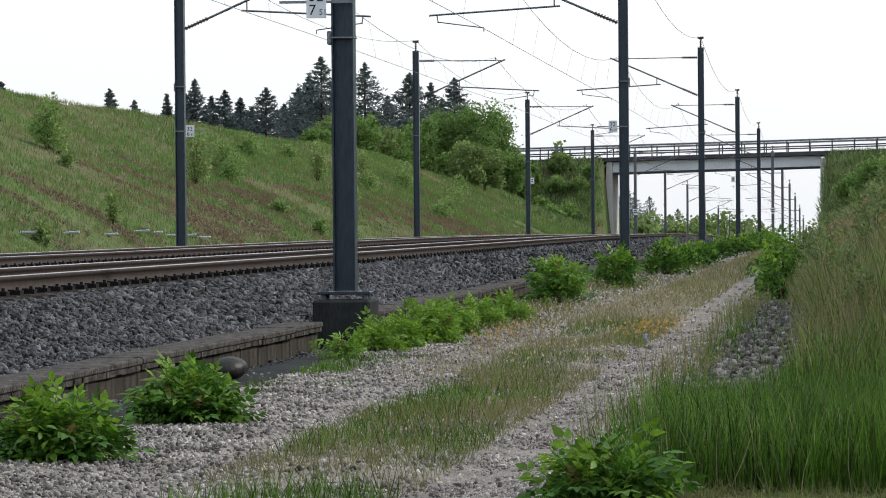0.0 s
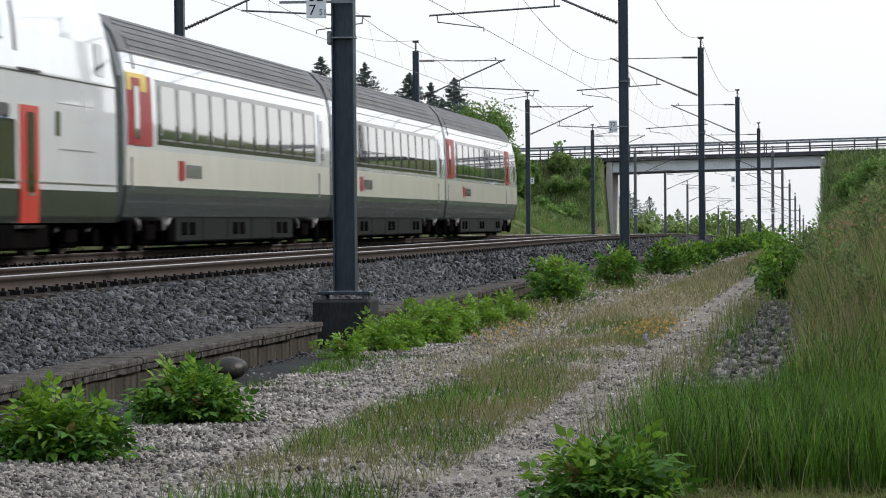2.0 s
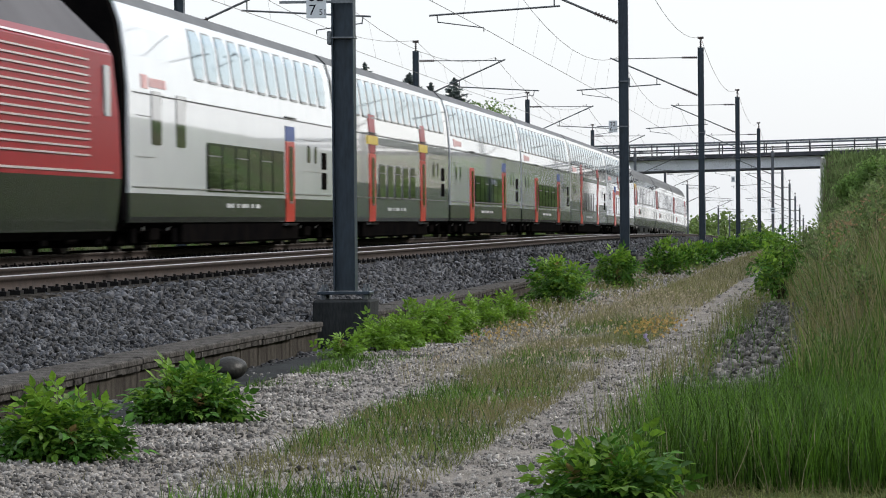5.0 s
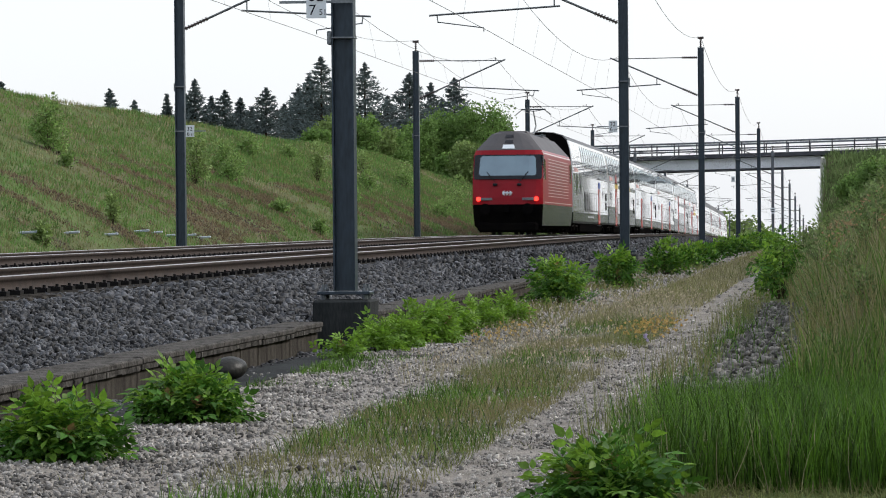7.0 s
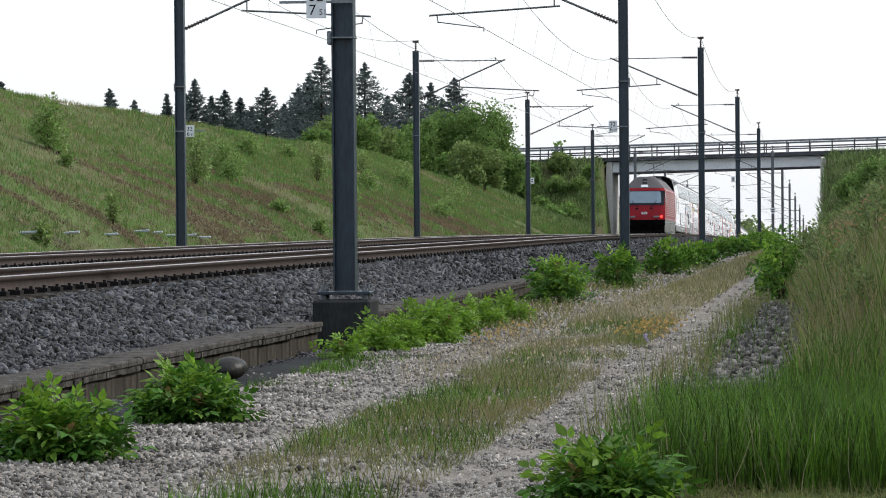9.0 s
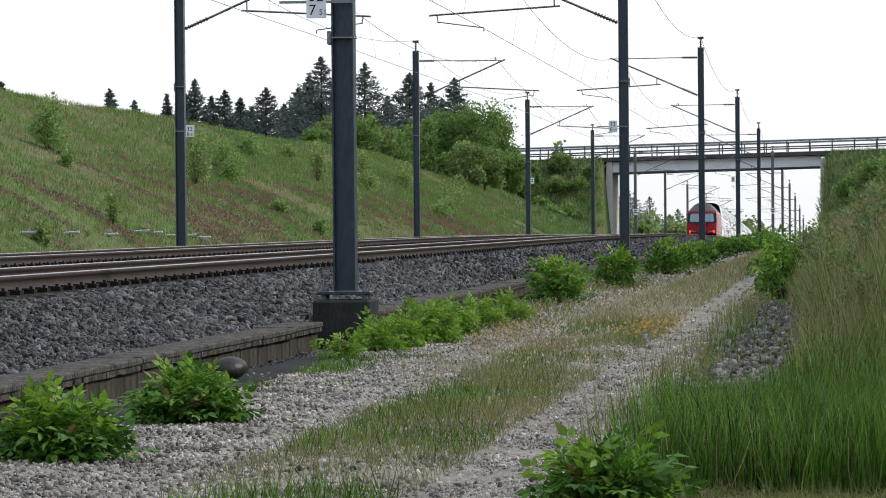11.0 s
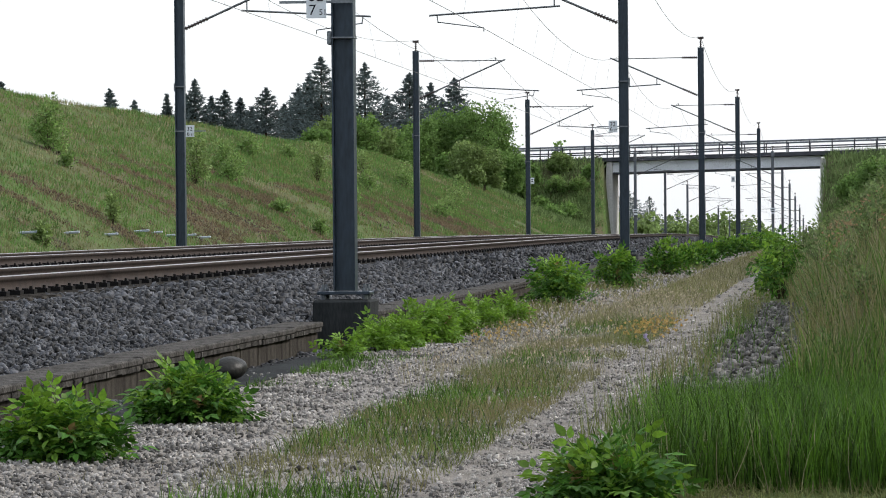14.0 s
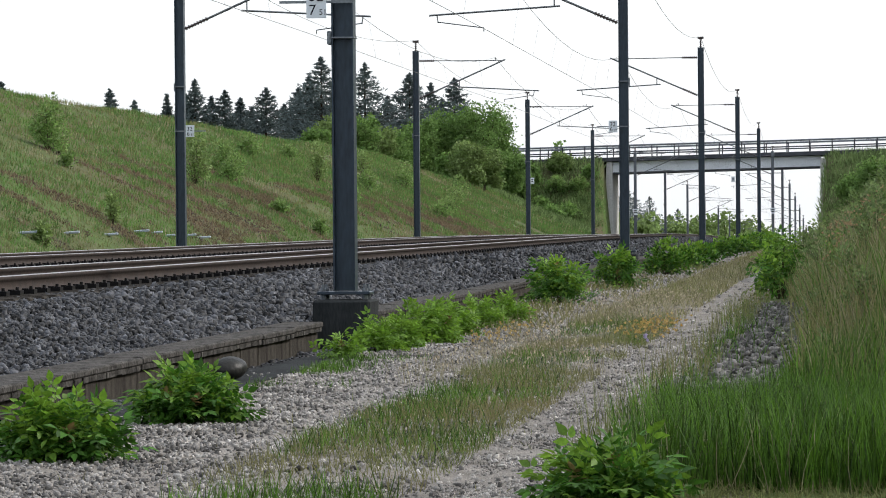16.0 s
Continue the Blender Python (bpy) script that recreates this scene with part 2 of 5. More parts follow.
def turns(n, rng, tilt=math.pi, yaw=None):
    """n turn matrices: any heading, leaning by up to tilt."""
    a = rng.uniform(0, 2 * math.pi, n) if yaw is None else yaw
    b = rng.uniform(-tilt, tilt, n)
    c = rng.uniform(-tilt, tilt, n)
    ca, sa, cb, sb, cc, sc = np.cos(a), np.sin(a), np.cos(b), np.sin(b), np.cos(c), np.sin(c)
    o, z = np.ones(n), np.zeros(n)
    rz = np.stack([ca, -sa, z, sa, ca, z, z, z, o], -1).reshape(n, 3, 3)
    ry = np.stack([cb, z, sb, z, o, z, -sb, z, cb], -1).reshape(n, 3, 3)
    rx = np.stack([o, z, z, z, cc, -sc, z, sc, cc], -1).reshape(n, 3, 3)
    return rz @ ry @ rx


def scatter(name, tv, tf, at, rot, size, material):
    """One mesh of many baked copies of a small template."""
    tv, tf, at = np.asarray(tv, float), np.asarray(tf), np.asarray(at, float)
    size = np.asarray(size, float)
    size = size[:, None, None] if size.ndim == 1 else size[:, None, :]
    v = np.einsum("nij,nkj->nki", rot, tv[None] * size) + at[:, None]
    f = tf[None] + (np.arange(len(at)) * len(tv))[:, None, None]
    return mesh_of(name, v.reshape(-1, 3), [f.reshape(-1, tf.shape[1])], material)


SHARD_V = np.array([(-.55, -.4, -.3), (.6, -.35, -.25), (.05, .6, -.3), (.05, -.05, .5)])
SHARD_F = np.array([(0, 2, 1), (0, 1, 3), (1, 2, 3), (2, 0, 3)])
CHIP_V = np.array([(-.5, -.4, -.35), (.5, -.45, -.3), (.42, .5, -.38), (-.45, .42, -.3), (-.3, -.28, .4), (.36, -.2, .3), (.2, .35, .42), (-.38, .25, .28)])
CHIP_F = np.array([(0, 3, 2), (0, 2, 1), (4, 5, 6), (4, 6, 7), (0, 1, 5), (0, 5, 4), (1, 2, 6), (1, 6, 5), (2, 3, 7), (2, 7, 6), (3, 0, 4), (3, 4, 7)])
LEAF_V = np.array([(0, 0, 0), (.24, .2, .05), (.29, .48, .03), (0, 1, -.12), (-.29, .48, .03), (-.24, .2, .05), (0, .4, -.03)])
LEAF_F = np.array([(0, 1, 6), (1, 2, 6), (2, 3, 6), (3, 4, 6), (4, 5, 6), (5, 0, 6)])


def compound_leaf(pairs=3):
    """A drooping stalk with leaflets in pairs and one at the tip."""
    v, f = [], []
    for k in range(2 * pairs + 1):
        y = 0.20 + 0.56 * (k // 2) / max(1, pairs - 1) + 0.03 * (k % 2)
        a, ln = (0.1, 0.34) if k == 2 * pairs else ((1 if k % 2 else -1) * (1.2 - 0.12 * (k // 2)), 0.31 + 0.04 * math.sin(k * 2.3))
        y = 0.86 if k == 2 * pairs else y
        p = LEAF_V * [ln * 0.98, ln, ln * 0.9] + [0, 0.04, 0]
        q = np.stack([p[:, 0] * math.cos(a) + p[:, 1] * math.sin(a), -p[:, 0] * math.sin(a) + p[:, 1] * math.cos(a), p[:, 2]], -1)
        q[:, 1] += y
        q[:, 2] -= 0.22 * np.clip(q[:, 1], 0, 2) ** 2 + 0.25 * np.abs(q[:, 0]) * math.sin(1.7 * k + 1)
        f.append(LEAF_F + 7 * k)
        v.append(q)
    n = 7 * (2 * pairs + 1)
    v.append(np.array([(-0.012, 0, 0), (0.012, 0, 0), (0.006, 0.9, -0.17), (-0.006, 0.9, -0.17)]))
    f.append(np.array([(n, n + 1, n + 2), (n, n + 2, n + 3)]))
    return np.concatenate(v), np.concatenate(f)


SPRAY_V, SPRAY_F = compound_leaf()
TUFT_V = np.array([(-.5, 0, -.2), (.5, .1, 0), (.1, .6, .25), (-.3, .1, .5), (.35, -.4, .35), (-.1, -.5, -.3)])
TUFT_F = np.array([(0, 1, 2), (3, 4, 5), (0, 4, 2), (1, 3, 5)])
BLADE_V = np.array([(-.5, 0, 0), (.5, 0, 0), (-.38, .05, .45), (.38, .05, .45), (-.2, .18, .8), (.2, .18, .8), (0, .34, 1.0)])
BLADE_F = np.array([(0, 1, 3), (0, 3, 2), (2, 3, 5), (2, 5, 4), (4, 5, 6)])


# ---- ground ----
def build_ground():
    xs = np.unique(np.round(np.concatenate([
        -np.geomspace(60, 3500, 14), np.arange(-60, -18, 1.2), np.arange(-18.2, -5.6, 0.35), [-5.69, -5.68, -5.31, -5.3],
        [-20.15, -20.4, -20.8, -1.9, -1.6], np.arange(-5.2, 12, 0.3), np.geomspace(12, 3500, 14)]), 3))
    ys = np.unique(np.round(np.concatenate([[-3500, -900, -300, -100, -40, 0], np.arange(10, 70, 1.0), np.arange(70, 480, 2.5),
                                            np.geomspace(480, 4500, 25)]), 3))
    v = np.empty((len(ys), len(xs), 3))
    for j, y in enumerate(ys):
        for i, x in enumerate(xs):
            z = ground_z(x, y)
            v[j, i] = (x, y, z)
    nx, ny = len(xs), len(ys)
    j, i = np.meshgrid(np.arange(ny - 1), np.arange(nx - 1), indexing="ij")
    f = np.stack([j * nx + i, j * nx + i + 1, (j + 1) * nx + i + 1, (j + 1) * nx + i], -1).reshape(-1, 4)
    me = mesh_of("ground", v.reshape(-1, 3), [f], smooth_shade=True)
    for k in ("bank", "bed", "gravel", "field", "soil"):
        me.materials.append(M[k])
    xm = ((xs[:-1] + xs[1:]) / 2)[None].repeat(ny - 1, 0).ravel()
    ym = ((ys[:-1] + ys[1:]) / 2)[:, None].repeat(nx - 1, 1).ravel()
    idx = np.zeros(len(f), dtype=np.int32)
    idx[(xm > -17.0) & (xm < -5.3)] = 1
    idx[(xm > -5.3) & (xm < -1.15)] = 2
    idx[(xm > -1.15) & (xm < -0.5)] = 4
    idx[(np.abs(xm) > 80) | (ym > 480)] = 3
    me.polygons.foreach_set("material_index", idx)
    tagged(new("ground", me), "grassy railway cutting with a gravel service path", "ground", kind="structure")


build_ground()


# ---- track ----
RAIL = [(-.075, -.172), (.075, -.172), (.075, -.160), (.012, -.145), (.009, -.050), (.036, -.038), (.036, -.006), (.028, 0), (-.028, 0),
        (-.036, -.006), (-.036, -.038), (-.009, -.050), (-.012, -.145), (-.075, -.160)]


def rail_mesh(x):
    ys = np.concatenate([np.arange(-20, 120, 10), np.arange(120, 900, 20)])
    n = len(RAIL)
    v = [(x + a, y, prof(y) + b) for y in ys for a, b in RAIL]
    k, q = np.meshgrid(np.arange(len(ys) - 1), np.arange(n), indexing="ij")
    f = np.stack([k * n + q, k * n + (q + 1) % n, (k + 1) * n + (q + 1) % n, (k + 1) * n + q], -1).reshape(-1, 4)
    me = mesh_of("rail", v, [f])
    me.materials.append(M["rust"])
    me.materials.append(M["railhead"])
    side = np.tile(np.arange(n), len(ys) - 1)
    me.polygons.foreach_set("material_index", np.isin(side, (6, 7, 8)).astype(np.int32))
    return me


def sleeper_mesh():
    bm = bmesh.new()
    box(bm, -1.3, 1.3, -0.13, 0.13, -0.39, -0.178, 0.02)
    for r in (-0.75, 0.75):
        for s in (-1, 1):
            box(bm, r + s * 0.135 - 0.05, r + s * 0.135 + 0.05, -0.075, 0.075, -0.178, -0.135, 0, 1)
            rod(bm, (r + s * 0.14, 0, -0.178), (r + s * 0.14, 0, -0.105), 0.022, 0.016, 6, 1)
            box(bm, r + s * 0.09 - 0.03, r + s * 0.09 + 0.03, -0.05, 0.05, -0.16, -0.128, 0, 1)
    me = bpy.data.meshes.new("sleeper")
    bm.to_mesh(me)
    bm.free()
    me.materials.append(M["concrete"])
    me.materials.append(M["clip"])
    return me


def build_tracks():
    sl = sleeper_mesh()
    for x in (X_NEAR, X_FAR):
        t = thing("railway_track", "straight ballasted track with shiny rails on concrete sleepers", "track", group="railway tracks", kind="structure")
        for s in (-0.75, 0.75):
            part("rail", rail_mesh(x + s), None, t, "rusty steel rail with a polished head")
        for k in range(280):
            y = 22 + 0.6 * k
            o = part("sleeper", sl, None, t)
            o.location = (x, y, prof(y))


build_tracks()


# ---- low retaining wall along the ballast ----
def build_wall():
    w = thing("retaining_wall", "low precast concrete retaining wall holding the ballast", "wall", kind="structure")
    rng = random.Random(3)

    def unit(name, x0, x1, z0, z1, ln, bev, mt, lip=0.0):
        bm = bmesh.new()
        box(bm, x0, x1, 0.004, ln - 0.008, z0 + lip, z1, bev)
        if lip:
            # worn lower edge: a recessed lip in uneven lengths
            y = 0.006
            while y < ln - 0.02:
                e = min(ln - 0.01, y + rng.uniform(0.06, 0.4))
                box(bm, x0 + 0.01, x1 - rng.uniform(0.006, 0.016), y, e - 0.006, z0 + rng.choice((0, 0, 0, 0, 0, 0.008)), z0 + lip, 0.004)
                y = e
        me = bpy.data.meshes.new(name)
        bm.to_mesh(me)
        bm.free()
        me.materials.append(mt)
        return me
    panel = unit("panel", X_WALL - 0.28, X_WALL - 0.055, -1.1, Z_WALL - 0.10, 1.0, 0.012, M["concrete"])
    caps = [unit("coping", X_WALL - 0.40, X_WALL, Z_WALL - 0.10, Z_WALL, 2.0, 0.012, M["coping"], 0.045) for _ in range(5)]
    for k in range(190):
        y = 14.2 + k
        gap = (y - Y_MAST + 27) % MAST_STEP - 27
        if not -3.3 < gap < 0.35:
            o = part("panel", panel, None, w)
            o.location = (rng.uniform(-.008, .008), y, prof(y))
        if k % 2 == 0:
            gap = (y + 0.5 - Y_MAST + 27) % MAST_STEP - 27
            if not -3.9 < gap < 0.5:
                o = part("coping", caps[k // 2 % 5], None, w)
                o.location = (rng.uniform(-.01, .01), y, prof(y) + rng.uniform(-.006, .006))


build_wall()

# ---- overhead line ----
H_MAST = 7.40


def i_beam(bm, w, z0, z1, web=0.012, fl=0.017):
    """One rolled steel section."""
    h, a = w / 2, web / 2
    pts = [(-h, -h), (-h + fl, -h), (-h + fl, -a), (h - fl, -a), (h - fl, -h), (h, -h), (h, h), (h - fl, h), (h - fl, a), (-h + fl, a), (-h + fl, h), (-h, h)]
    lo, hi = [bm.verts.new((x, y, z0)) for x, y in pts], [bm.verts.new((x, y, z1)) for x, y in pts]
    for k in range(12):
        bm.faces.new((lo[k], lo[(k + 1) % 12], hi[(k + 1) % 12], hi[k]))
    bm.faces.new(lo[::-1])
    bm.faces.new(hi)


def insulator(bm, a, b, r, n=7):
    a, b = Vector(a), Vector(b)
    rod(bm, a, b, r * 0.45)
    for k in range(n):
        c = a.lerp(b, (k + 0.5) / n)
        d = (b - a).normalized() * 0.018
        rod(bm, c - d, c + d, r, r * 0.7, 8)


def build_mast(side, y, x):
    """side: +1 when its bracket reaches towards +x."""
    z = prof(y)
    label = "dark steel catenary mast on concrete base with tubular bracket"
    t = thing("catenary_mast", label, "catenary mast", pose(x, y, z), group="catenary masts")
    bm = bmesh.new()
    i_beam(bm, 0.24, -0.27, H_MAST)
    # masts from n = 5 on take the steel paled for haze
    part("post", bm, M["steel_hazed"] if y > Y_MAST + 4.5 * MAST_STEP else M["steel"], t)
    bm = boxes((-0.29, 0.29, -0.2, 0.2, -0.31, -0.275), bevel=0.006)
    part("base_plate", bm, M["steel"], t)
    for a in (-0.23, 0.23):
        for b in (-0.14, 0.14):
            bm = bmesh.new()
            rod(bm, (a, b, -0.40), (a, b, -0.20), 0.017)
            rod(bm, (a, b, -0.275), (a, b, -0.24), 0.034, seg=6)
            rod(bm, (a, b, -0.36), (a, b, -0.315), 0.034, seg=6)
            part("anchor_bolt", bm, M["galv"], t)
    bm = boxes((-0.315, 0.315, -0.40, 0.40, -1.3, -0.365), bevel=0.025)
    part("foundation", bm, M["concrete_dark"], t, "dark stained concrete block")
    # bracket
    s = side
    bm = bmesh.new()
    rod(bm, (s * 0.75, 0, 7.0), (s * 3.55, 0, 6.98), 0.018)
    part("tie_rod", bm, M["tube"], t)
    bm = bmesh.new()
    insulator(bm, (s * 0.14, 0, 7.0), (s * 0.75, 0, 7.0), 0.06, 8)
    part("insulator", bm, M["insulator"], t)
    bm = bmesh.new()
    rod(bm, (s * 0.72, 0, 5.75), (s * 3.6, 0, 7.02), 0.03)
    rod(bm, (s * 3.2, 0, 6.98), (s * 3.2, 0, 7.12), 0.02)
    part("bracket_tube", bm, M["tube"], t)
    bm = bmesh.new()
    insulator(bm, (s * 0.14, 0, 5.5), (s * 0.74, 0, 5.76), 0.06, 8)
    part("insulator", bm, M["insulator"], t)
    bm = bmesh.new()
    rod(bm, (s * 1.75, 0, 6.18), (s * 1.75, 0, 5.95), 0.018)
    rod(bm, (s * 1.6, 0, 5.95), (s * 4.95, 0, 5.75), 0.024)
    rod(bm, (s * 4.75, 0, 5.76), (s * 4.72, 0, 5.56), 0.016)
    part("registration_tube", bm, M["tube"], t)
    bm = bmesh.new()
    rod(bm, (s * 4.72, 0, 5.58), (s * 3.55, 0, 5.42), 0.014)
    rod(bm, (s * 3.55, 0, 5.42), (s * 3.55, 0, 5.32), 0.012)
    part("steady_arm", bm, M["tube"], t)
    # feeder wire insulator on the head
    bm = bmesh.new()
    insulator(bm, (0, 0, H_MAST), (0, 0, H_MAST + 0.36), 0.055, 5)
    rod(bm, (-0.12, 0, H_MAST + 0.38), (0.12, 0, H_MAST + 0.38), 0.05, seg=6)
    part("head_insulator", bm, M["insulator"], t)
    bm = bmesh.new()
    box(bm, -0.13, 0.13, -0.13, 0.13, 4.0, 4.03)
    box(bm, -0.14 * s - 0.02, -0.14 * s + 0.02, -0.05, 0.05, 3.9, 4.1)
    part("clamp", bm, M["galv"], t)
    if abs(y - Y_MAST) < 1:
        bm = boxes((-0.135, 0.135, -0.135, 0.135, 2.50, 2.515))
        box(bm, -0.165, -0.12, -0.15, 0.02, 2.43, 2.58, 0.01)
        part("wire_clamp", bm, M["galv"], t, "small clamp strapped round the post")
    return t


def text_part(name, body, size, at, parent, material):
    cu = bpy.data.curves.new(name, "FONT")
    cu.body, cu.size, cu.extrude = body, size, 0.001
    cu.align_x = "LEFT"
    ob = new(name, cu)
    dg = bpy.context.evaluated_depsgraph_get()
    me = bpy.data.meshes.new_from_object(ob.evaluated_get(dg))
    bpy.data.objects.remove(ob)
    bpy.data.curves.remove(cu)
    me.materials.clear()
    me.materials.append(material)
    o = new(name, me)
    o.parent = parent
    o.matrix_local = at
    return o


def km_plate(x, y, z, w, h, big, small, size):
    """A plate with the line's kilometre, facing back down the line."""
    t = thing("distance_plate", "white kilometre plate with black figures bolted to a mast", "sign", pose(x, y, z), group="distance plates")
    part("plate", boxes((-w / 2, w / 2, -0.006, 0.006, 0, h), bevel=0.004), M["sign"], t)
    part("strap", boxes((-w / 2 - 0.3, w / 2 + 0.3, 0.008, 0.02, h * 0.5 - 0.015, h * 0.5 + 0.015)), M["galv"], t)
    for body, px, pz, s in ((big, -w * 0.38, h * 0.52, size), (small[0], -w * 0.38, h * 0.10, size), (small[1], -w * 0.38 + size * 0.68, h * 0.10, size * 0.55)):
        text_part("figure", body, s, pose(px, -0.008, pz, 90, 0, 0), t, M["black"])
    return t


def sag_wire(name, t, x, z0, sag, y0, y1, r, parent, x1=None):
    """A wire from mast to mast, hanging by sag between."""
    pts = []
    n = 10
    for k in range(n + 1):
        u = k / n
        y = y0 + (y1 - y0) * u
        pts.append((x + ((x1 if x1 is not None else x) - x) * u, y, prof(y0) * (1 - u) + prof(y1) * u + z0 - sag * 4 * u * (1 - u)))
    return part(name, tube_path(name, pts, r), None, parent)


def build_line():
    for n in range(-1, 13):
        y = Y_MAST + MAST_STEP * n
        build_mast(-1, y, X_NEAR_MAST)
        build_mast(1, y, X_FAR_MAST)
    for x, xm in ((X_NEAR, X_NEAR_MAST), (X_FAR, X_FAR_MAST)):
        s = 1 if x > xm else -1
        w = thing("overhead_wires", "thin overhead contact and carrying wires with droppers", "overhead line", group="overhead wires")
        xc = xm + s * 3.4
        for n in range(-1, 12):
            y0 = Y_MAST + MAST_STEP * n
            y1 = y0 + MAST_STEP
            st = 0.2 * (-1) ** n
            for name, xx, z0, sag, r in (("carrying_wire", xc - s * .2, 7.1, 1.0, 0.008), ("contact_wire", xc, 5.32, 0.02, 0.008),
                                         ("feeder_wire", xm, H_MAST + 0.42, 0.85, 0.009)):
                o = sag_wire(name, w, xx, z0, sag, y0, y1, r, w)
                o.data.materials.append(M["wire"])
            for k in range(1, 8):
                u = k / 8
                y = y0 + MAST_STEP * u
                zb = prof(y0) * (1 - u) + prof(y1) * u
                bm = bmesh.new()
                rod(bm, (xc, y, zb + 5.32), (xc - s * .2, y, zb + 7.1 - 4 * u * (1 - u)), 0.0025, seg=4)
                part("dropper", bm, M["wire"], w)
    for x, n, z, w, h in ((X_FAR_MAST + 0.25, 3, 2.8, 0.2, 0.34), (X_NEAR_MAST - 0.25, 3, 2.8, 0.2, 0.3), (X_FAR_MAST, 5, 2.2, 0.5, 0.5), (X_NEAR_MAST, 5, 2.2, 0.5, 0.5)):
        y = Y_MAST + MAST_STEP * n - 0.15
        t = thing("line_sign", "small white plate with dark bars on a mast", "sign", pose(x, y, prof(y) + z), group="line signs")
        bm = boxes((-w / 2, w / 2, -0.006, 0.006, 0, h), bevel=0.004)
        if w > 0.4:
            for v in bm.verts:
                if v.co.z < 0.1:
                    v.co.x *= 0.45
        part("plate", bm, M["sign"], t)
        for k in (0.62, 0.3):
            part("bar", boxes((-w * 0.25, w * 0.25, -0.012, -0.007, h * k, h * k + h * 0.17)), M["black"], t)
    km_plate(X_NEAR_MAST - 0.28, Y_MAST - 0.14, 2.72, 0.22, 0.36, "32", ("7", "51"), 0.165)
    km_plate(X_NEAR_MAST - 0.27, Y_MAST + MAST_STEP - 0.14, 2.72, 0.22, 0.3, "32", ("6", "97"), 0.15)
    km_plate(X_FAR_MAST + 0.27, Y_MAST + MAST_STEP - 0.14, 2.72, 0.22, 0.3, "32", ("6", "97"), 0.15)


build_line()


# ---- road bridge ----
def build_bridge():
    zr = prof(Y_BRIDGE)
    b = thing("road_bridge", "low road bridge with pale girder, dark edge beam and tubular railing", "bridge", pose(-10.5, Y_BRIDGE, zr), kind="structure")
    grade = 0.021

    def sloped(bm):
        for v in bm.verts:
            v.co.z += grade * v.co.x
        return bm
    bm = bmesh.new()
    for k in range(12):
        box(bm, -9.6 + k * 1.55, -9.6 + (k + 1) * 1.55 - 0.004, -4.2, 4.2, 6.62, 7.55)
    part("girder", sloped(bm), M["girder"], b, "pale painted deck girder")
    bm = boxes((-9.7, 9.2, -4.3, 4.3, 6.5, 6.61))
    part("bottom_flange", sloped(bm), M["edge"], b)
    bm = boxes((-70, 70, -4.9, 4.9, 7.58, 7.95), bevel=0.03)
    part("edge_beam", sloped(bm), M["edge"], b, "dark weathered concrete edge beam")
    for s in (-4.7, 4.7):
        for z in (8.42, 8.92, 9.0):
            bm = bmesh.new()
            rod(bm, (-70, s, z), (70, s, z), 0.06 if z != 8.92 else 0.03)
            part("rail_tube", sloped(bm), M["galv"] if z != 8.42 else M["edge"], b)
        for k in range(-35, 36):
            bm = boxes((k * 2.0 - 0.05, k * 2.0 + 0.05, s - 0.05, s + 0.05, 7.9, 8.95))
            part("baluster", sloped(bm), M["edge"], b)
    bm = bmesh.new()
    for sx, x0 in ((-1, -9.55), (1, 8.95)):
        g = bmesh.ops.create_cube(bm, size=1)
        for v in g["verts"]:
            up = v.co.z > 0
            inner = v.co.x * sx < 0
            v.co = Vector((x0 if inner else x0 + sx * (0.5 if up else 0.95), v.co.y * 9.4, 7.5 if up else -1.5))
    part("abutment", bm, M["concrete_pale"], b, "pale streaked concrete abutment")
    return b


build_bridge()


# ---- stones ----
def surface(x, y):
    return np.array([ground_z(a, b) for a, b in zip(x, y)])


def stones(name, label, category, n, xr, yr, size, material, rng, lift=0.3, flat=0.8, keep=None, template=(CHIP_V, CHIP_F), power=1.0):
    """Loose stones strewn on the ground; more of them near the start of yr when power > 1."""
    x = rng.uniform(*xr, n)
    y = yr[0] + (yr[1] - yr[0]) * rng.uniform(0, 1, n) ** power
    if keep is not None:
        k = np.array([keep(a, b, rng) for a, b in zip(x, y)])
        x, y = x[k], y[k]
    n = len(x)
    s = rng.uniform(*size, n) * rng.uniform(0.75, 1.25, n)
    sz = np.stack([s * rng.uniform(0.55, 1.5, n), s * rng.uniform(0.55, 1.4, n), s * flat * rng.uniform(0.5, 1.2, n)], -1)
    z = surface(x, y) + s * lift * rng.uniform(-0.4, 1.0, n)
    me = scatter(name, *template, np.stack([x, y, z], -1), turns(n, rng, 1.6), sz, material)
    return tagged(new(name, me), label, category, kind="stuff")


rng = np.random.default_rng(7)
stones("ballast", "grey crushed-stone track ballast", "ballast", 19000, (-7.5, -5.72), (21, 36), (0.028, 0.06), M["ballast"], rng, 0.5)
stones("ballast", "grey crushed-stone track ballast", "ballast", 19500, (-7.5, -5.72), (34.5, 62), (0.038, 0.082), M["ballast"], rng, 0.5)
stones("ballast", "grey crushed-stone track ballast", "ballast", 11500, (-7.5, -5.72), (60, 210), (0.07, 0.12), M["ballast"], rng, 0.5, power=1.5, template=(SHARD_V, SHARD_F))
stones("ballast", "grey crushed-stone ballast between the rails", "ballast", 6000, (-15.2, -7.5), (28, 160), (0.05, 0.09), M["ballast"], rng, 0.2, power=1.4, template=(SHARD_V, SHARD_F))


